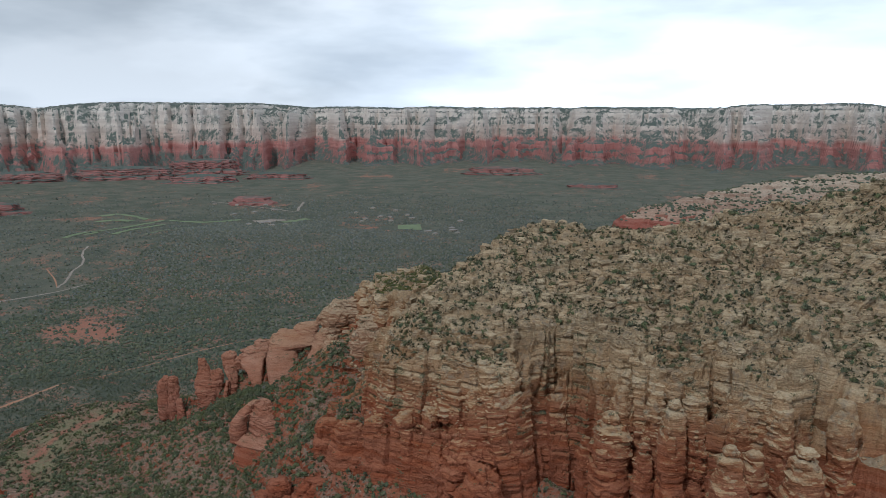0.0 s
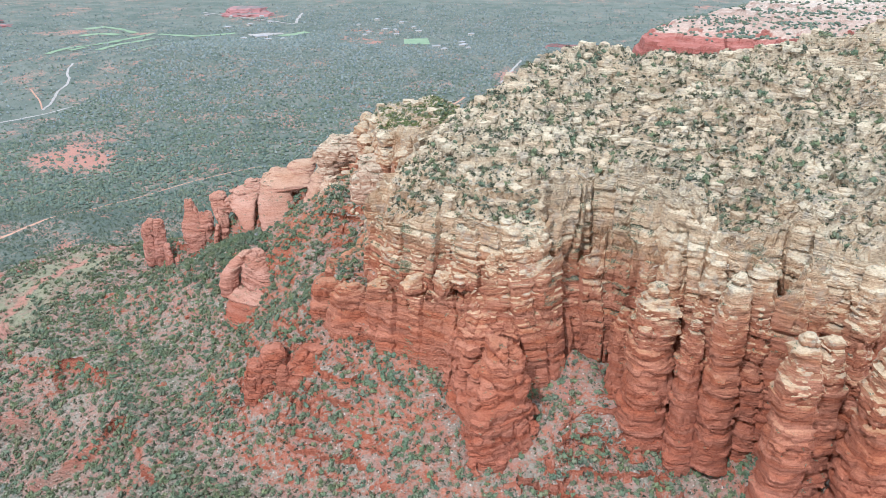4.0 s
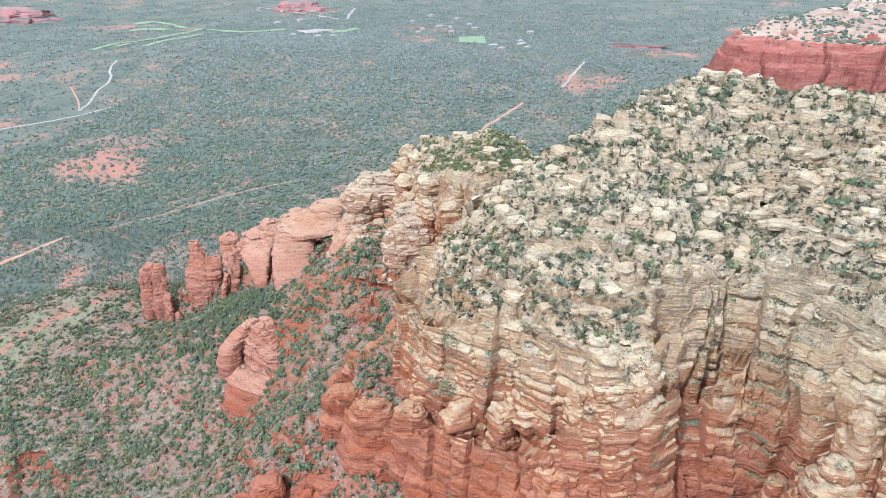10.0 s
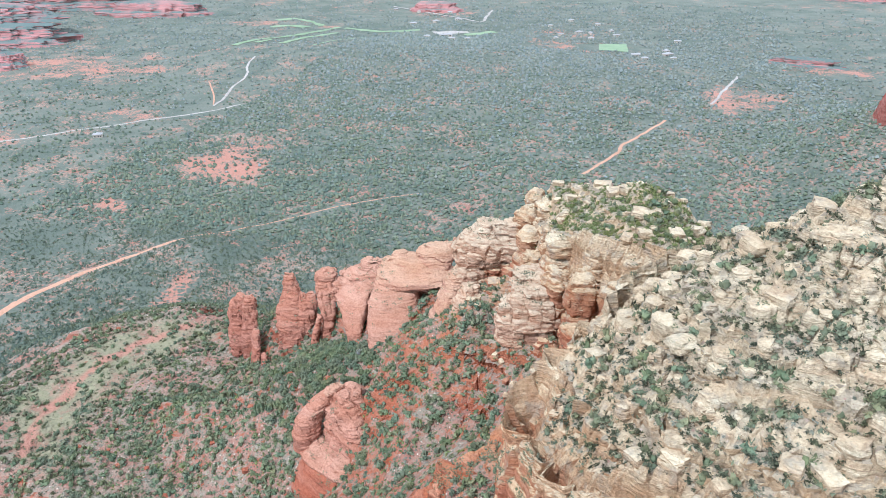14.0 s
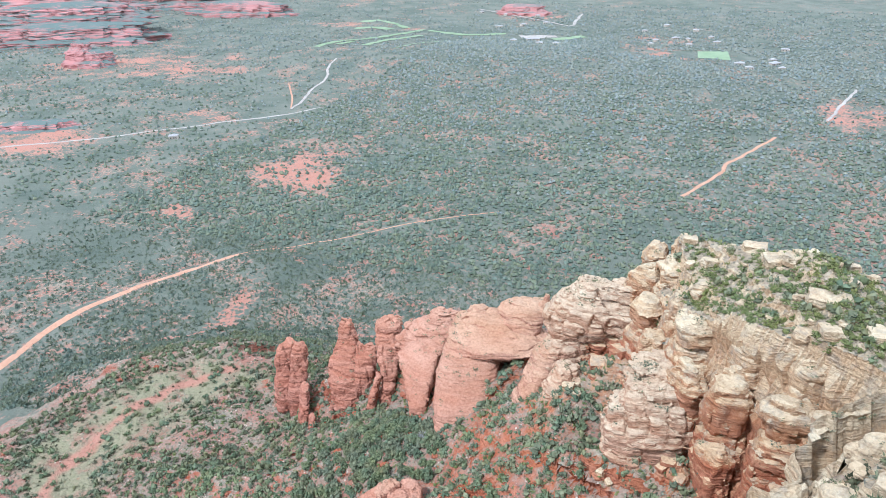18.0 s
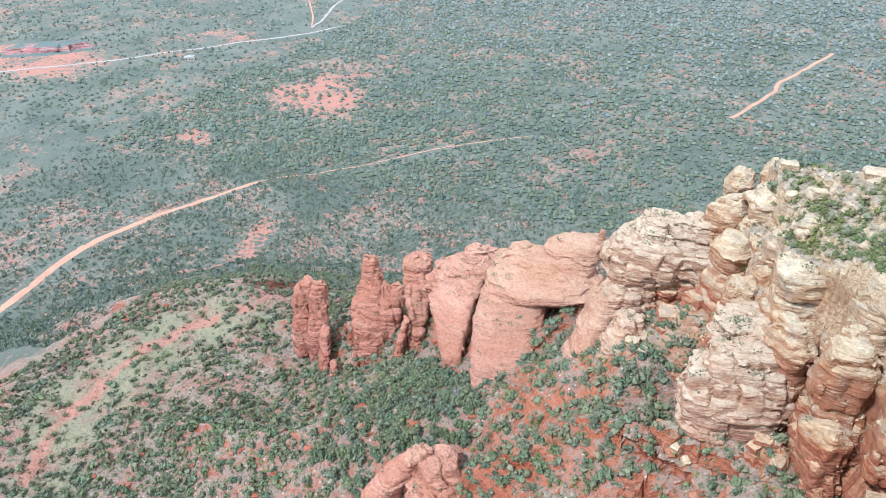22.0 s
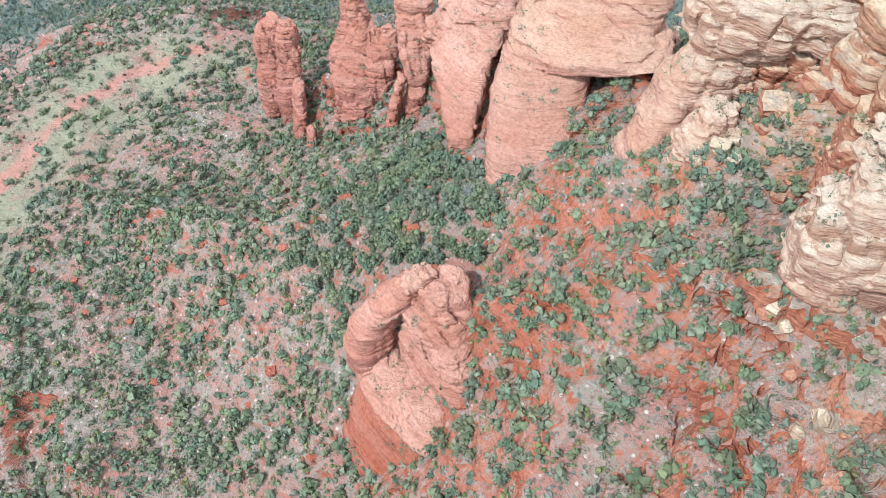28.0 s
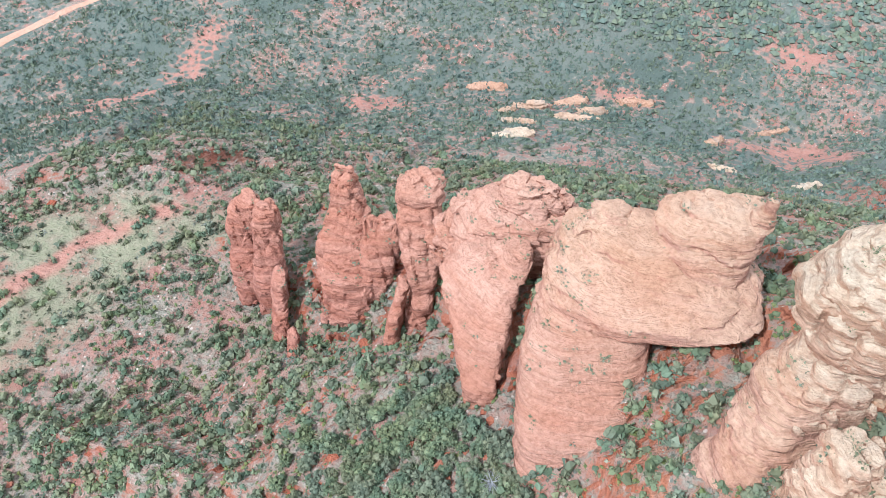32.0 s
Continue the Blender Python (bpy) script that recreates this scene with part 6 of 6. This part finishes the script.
d = d * np.where(sz > 112, step(2.6 - st, 0.0, 0.9), step(1.7 - st, 0, 0.6)) * (bench_in < 110) * (0.3 + 0.7 * step(track, 6, 24))
keep = (rng.uniform(size=n) < d) & ~((sy > 385 - 0.1 * sx) & (sx > 25))
sx, sy, clump = sx[keep], sy[keep], clump[keep]
box_x, box_y = (gx > -300) & (gx < 215), (gy > 215) & (gy < 560)
GV = np.empty(len(ground.data.vertices) * 3, np.float32)
ground.data.vertices.foreach_get("co", GV)
GV = GV.reshape(len(gy), len(gx), 3)[np.ix_(box_y, box_x)]
surface = BVHTree.FromPolygons(GV.reshape(-1, 3).tolist(), grid_faces(GV.shape[1], GV.shape[0]).tolist())
sz = []
for px, py in zip(sx, sy):
    hit = surface.ray_cast((px, py, 400.0), (0, 0, -1))[0]
    sz.append(hit.z if hit else 0.0)
sz = np.array(sz)
kind = rng.uniform(size=len(sx))
high = sz > 112
big = (kind < np.where(high, 0.07, 0.2 + 0.12 * clump))
sage = (~big) & (kind > np.where(high, 0.86, 0.72))
low_b = ~(big | sage)
# the trees that stand nearest to the flight are things of their own
close = np.hypot(sx + 125, sy - 405)
order = np.argsort(np.where(big, close, 1e9))[:300]
single = np.zeros(len(sx), bool)
single[order] = True
which = rng.integers(0, 3, len(sx))
on_dome = outline_distance(sx, sy, DOME) < 2
for k in range(3):
    m = big & ~single & (which == k)
    scatter("slope_trees", crown(300 + k, 3, 13, fat=1.6, leaf=0.18, core=(BALL_V * 0.8, BALL_F)), sx[m], sy[m], sz[m], rng.uniform(1.3, 2.4, m.sum()), rng.uniform(0.8, 1.15, m.sum()), (JUNIPER, PINYON, JUNIPER)[k], "rounded dark green junipers on the rocky slopes", "trees")
    m = low_b & (which == k) & ~on_dome & (close < 95)
    scatter("near_brush", crown(330 + k, 2, 15, leaf=0.17, fat=1.85, core=(BALL_V * 0.8, BALL_F)), sx[m], sy[m], sz[m], 0.55 + 1.1 * rng.uniform(size=m.sum()) ** 1.9, rng.uniform(0.6, 0.95, m.sum()), (JUNIPER, SHRUB, PINYON)[k], "low green brush on the red slope", "brush")
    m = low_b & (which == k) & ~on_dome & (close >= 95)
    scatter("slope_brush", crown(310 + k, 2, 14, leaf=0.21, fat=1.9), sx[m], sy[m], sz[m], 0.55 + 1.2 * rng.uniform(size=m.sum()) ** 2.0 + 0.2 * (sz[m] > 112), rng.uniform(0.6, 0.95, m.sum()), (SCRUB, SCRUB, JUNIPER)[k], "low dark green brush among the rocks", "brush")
m = low_b & on_dome
scatter("dome_brush", crown(318, 3, 11, leaf=0.26, fat=1.6), sx[m], sy[m], sz[m], 0.7 + 1.1 * rng.uniform(size=m.sum()), rng.uniform(0.5, 0.8, m.sum()), SHRUB, "bright green manzanita mats on the rock dome", "brush")
scatter("grey_brush", crown(320, 1, 12, leaf=0.3, fat=2.4), sx[sage], sy[sage], sz[sage], 0.5 + 0.8 * rng.uniform(size=sage.sum()) ** 1.5, rng.uniform(0.6, 0.9, sage.sum()), SAGE, "low grey brush among the rocks", "brush")
# brush rooted on the ledges of the standing rocks
lx = []
for v, tri, flat in LEDGES:
    a, b, c = v[tri[:, 0]], v[tri[:, 1]], v[tri[:, 2]]
    nn = np.cross(b - a, c - a)
    area = np.linalg.norm(nn, axis=1)
    ok = (nn[:, 2] > flat * area) & (a[:, 1] < 600) & (rng.uniform(size=len(tri)) < area * np.where(a[:, 2] > 112, 0.3, 0.12) * (7.0 if flat < 0.6 else 1.0) * step(fbm(a[:, 0] / 5, a[:, 1] / 5, 2, 401), 0.0, 0.35))
    lx.append((a[ok] + b[ok] + c[ok]) / 3)
lx = np.concatenate(lx)
scatter("ledge_brush", crown(322, 3, 9, leaf=0.17, fat=1.6), lx[:, 0], lx[:, 1], lx[:, 2], rng.uniform(0.35, 1.0, len(lx)), rng.uniform(0.6, 0.95, len(lx)), JUNIPER, "dark green brush rooted on the rock ledges", "brush")


def trunk_mesh(seed, mat=None):
    bm = bmesh.new()
    r = random.Random(seed)
    for k in range(4):
        a = r.uniform(0, 6.28)
        tip = Vector((math.cos(a) * 0.55, math.sin(a) * 0.55, r.uniform(0.5, 0.8))) if k else Vector((0.05, 0.02, 0.8))
        m = Matrix.LocRotScale(tip * 0.5, tip.to_track_quat("Z", "Y"), (1, 1, tip.length))
        bmesh.ops.create_cone(bm, cap_ends=True, segments=6, radius1=0.09 if not k else 0.055, radius2=0.03, depth=1.0, matrix=m)
    me = bpy.data.meshes.new("trunk")
    bm.to_mesh(me)
    bm.free()
    me.materials.append(mat or BARK)
    return me


models = []
for k in range(6):
    t = new("juniper_tree" if k % 2 == 0 else "pinyon_tree")
    tagged(t, ("rounded dark green juniper tree on the red slope", "bushy green pinyon pine on the red slope")[k % 2], "tree", "trees on the slope")
    tk = new("trunk", trunk_mesh(k))
    v, f = crown(400 + k, 22, 28, wide=0.95, tall=(0.85, 1.1, 0.75, 1.3, 0.9, 1.0)[k], leaf=0.15, fat=1.05, core=(BALL_V, BALL_F))
    v[:, 2] += 0.12
    cr = new("crown", mesh_of("crown", v, f, (JUNIPER, PINYON)[k % 2]))
    tk.parent = cr.parent = t
    models.append(t)
for i, j in enumerate(order):
    s = 1.1 + 1.25 * rng.uniform() ** 1.4
    m = Matrix.LocRotScale((sx[j], sy[j], sz[j] - 0.1), Euler((0, 0, rng.uniform(0, 6.28))), (s, s, s * rng.uniform(0.9, 1.2)))
    if i < 6:
        models[i].matrix_basis = m
    else:
        o = copy_thing(models[i % 6], m)
        o.matrix_basis = m

# the bare grey tree in the gully below the great fin
def bare_branches(seed, count):
    bm = bmesh.new()
    r = random.Random(seed)
    for k in range(count):
        a, up = r.uniform(0, 6.28), r.uniform(0.15, 1.0)
        tip = Vector((math.cos(a) * (1.25 - 0.55 * up), math.sin(a) * (1.25 - 0.55 * up), up)) * r.uniform(1.3, 2.0)
        root = Vector((0, 0, r.uniform(0.5, 2.6)))
        bmesh.ops.create_cone(bm, cap_ends=True, segments=5, radius1=0.055, radius2=0.012, depth=1.0, matrix=Matrix.LocRotScale(root + tip * 0.5, tip.to_track_quat("Z", "Y"), (1, 1, tip.length)))
    return bm


dead = thing("dead_tree", -108.9, 413, float(surface.ray_cast((-108.9, 413, 400.0), (0, 0, -1))[0].z) - 0.1, "bare grey dead juniper in the gully below the fin", "tree")
stem = bmesh.new()
bmesh.ops.create_cone(stem, cap_ends=True, segments=8, radius1=0.2, radius2=0.04, depth=3.8, matrix=Matrix.Translation((0, 0, 1.9)))
part("trunk", stem, DEAD, dead)
part("branches", bare_branches(3, 90), DEAD, dead, "bare grey twigs")

bp = BUTTE_PLANTS[0]
scatter("butte_brush", blob(260), bp[:, 0], bp[:, 1], bp[:, 2], rng.uniform(1.2, 3.0, len(bp)), rng.uniform(0.6, 0.9, len(bp)), VALLEY_LEAF, "dark brush on the ledges of the far butte", "brush")
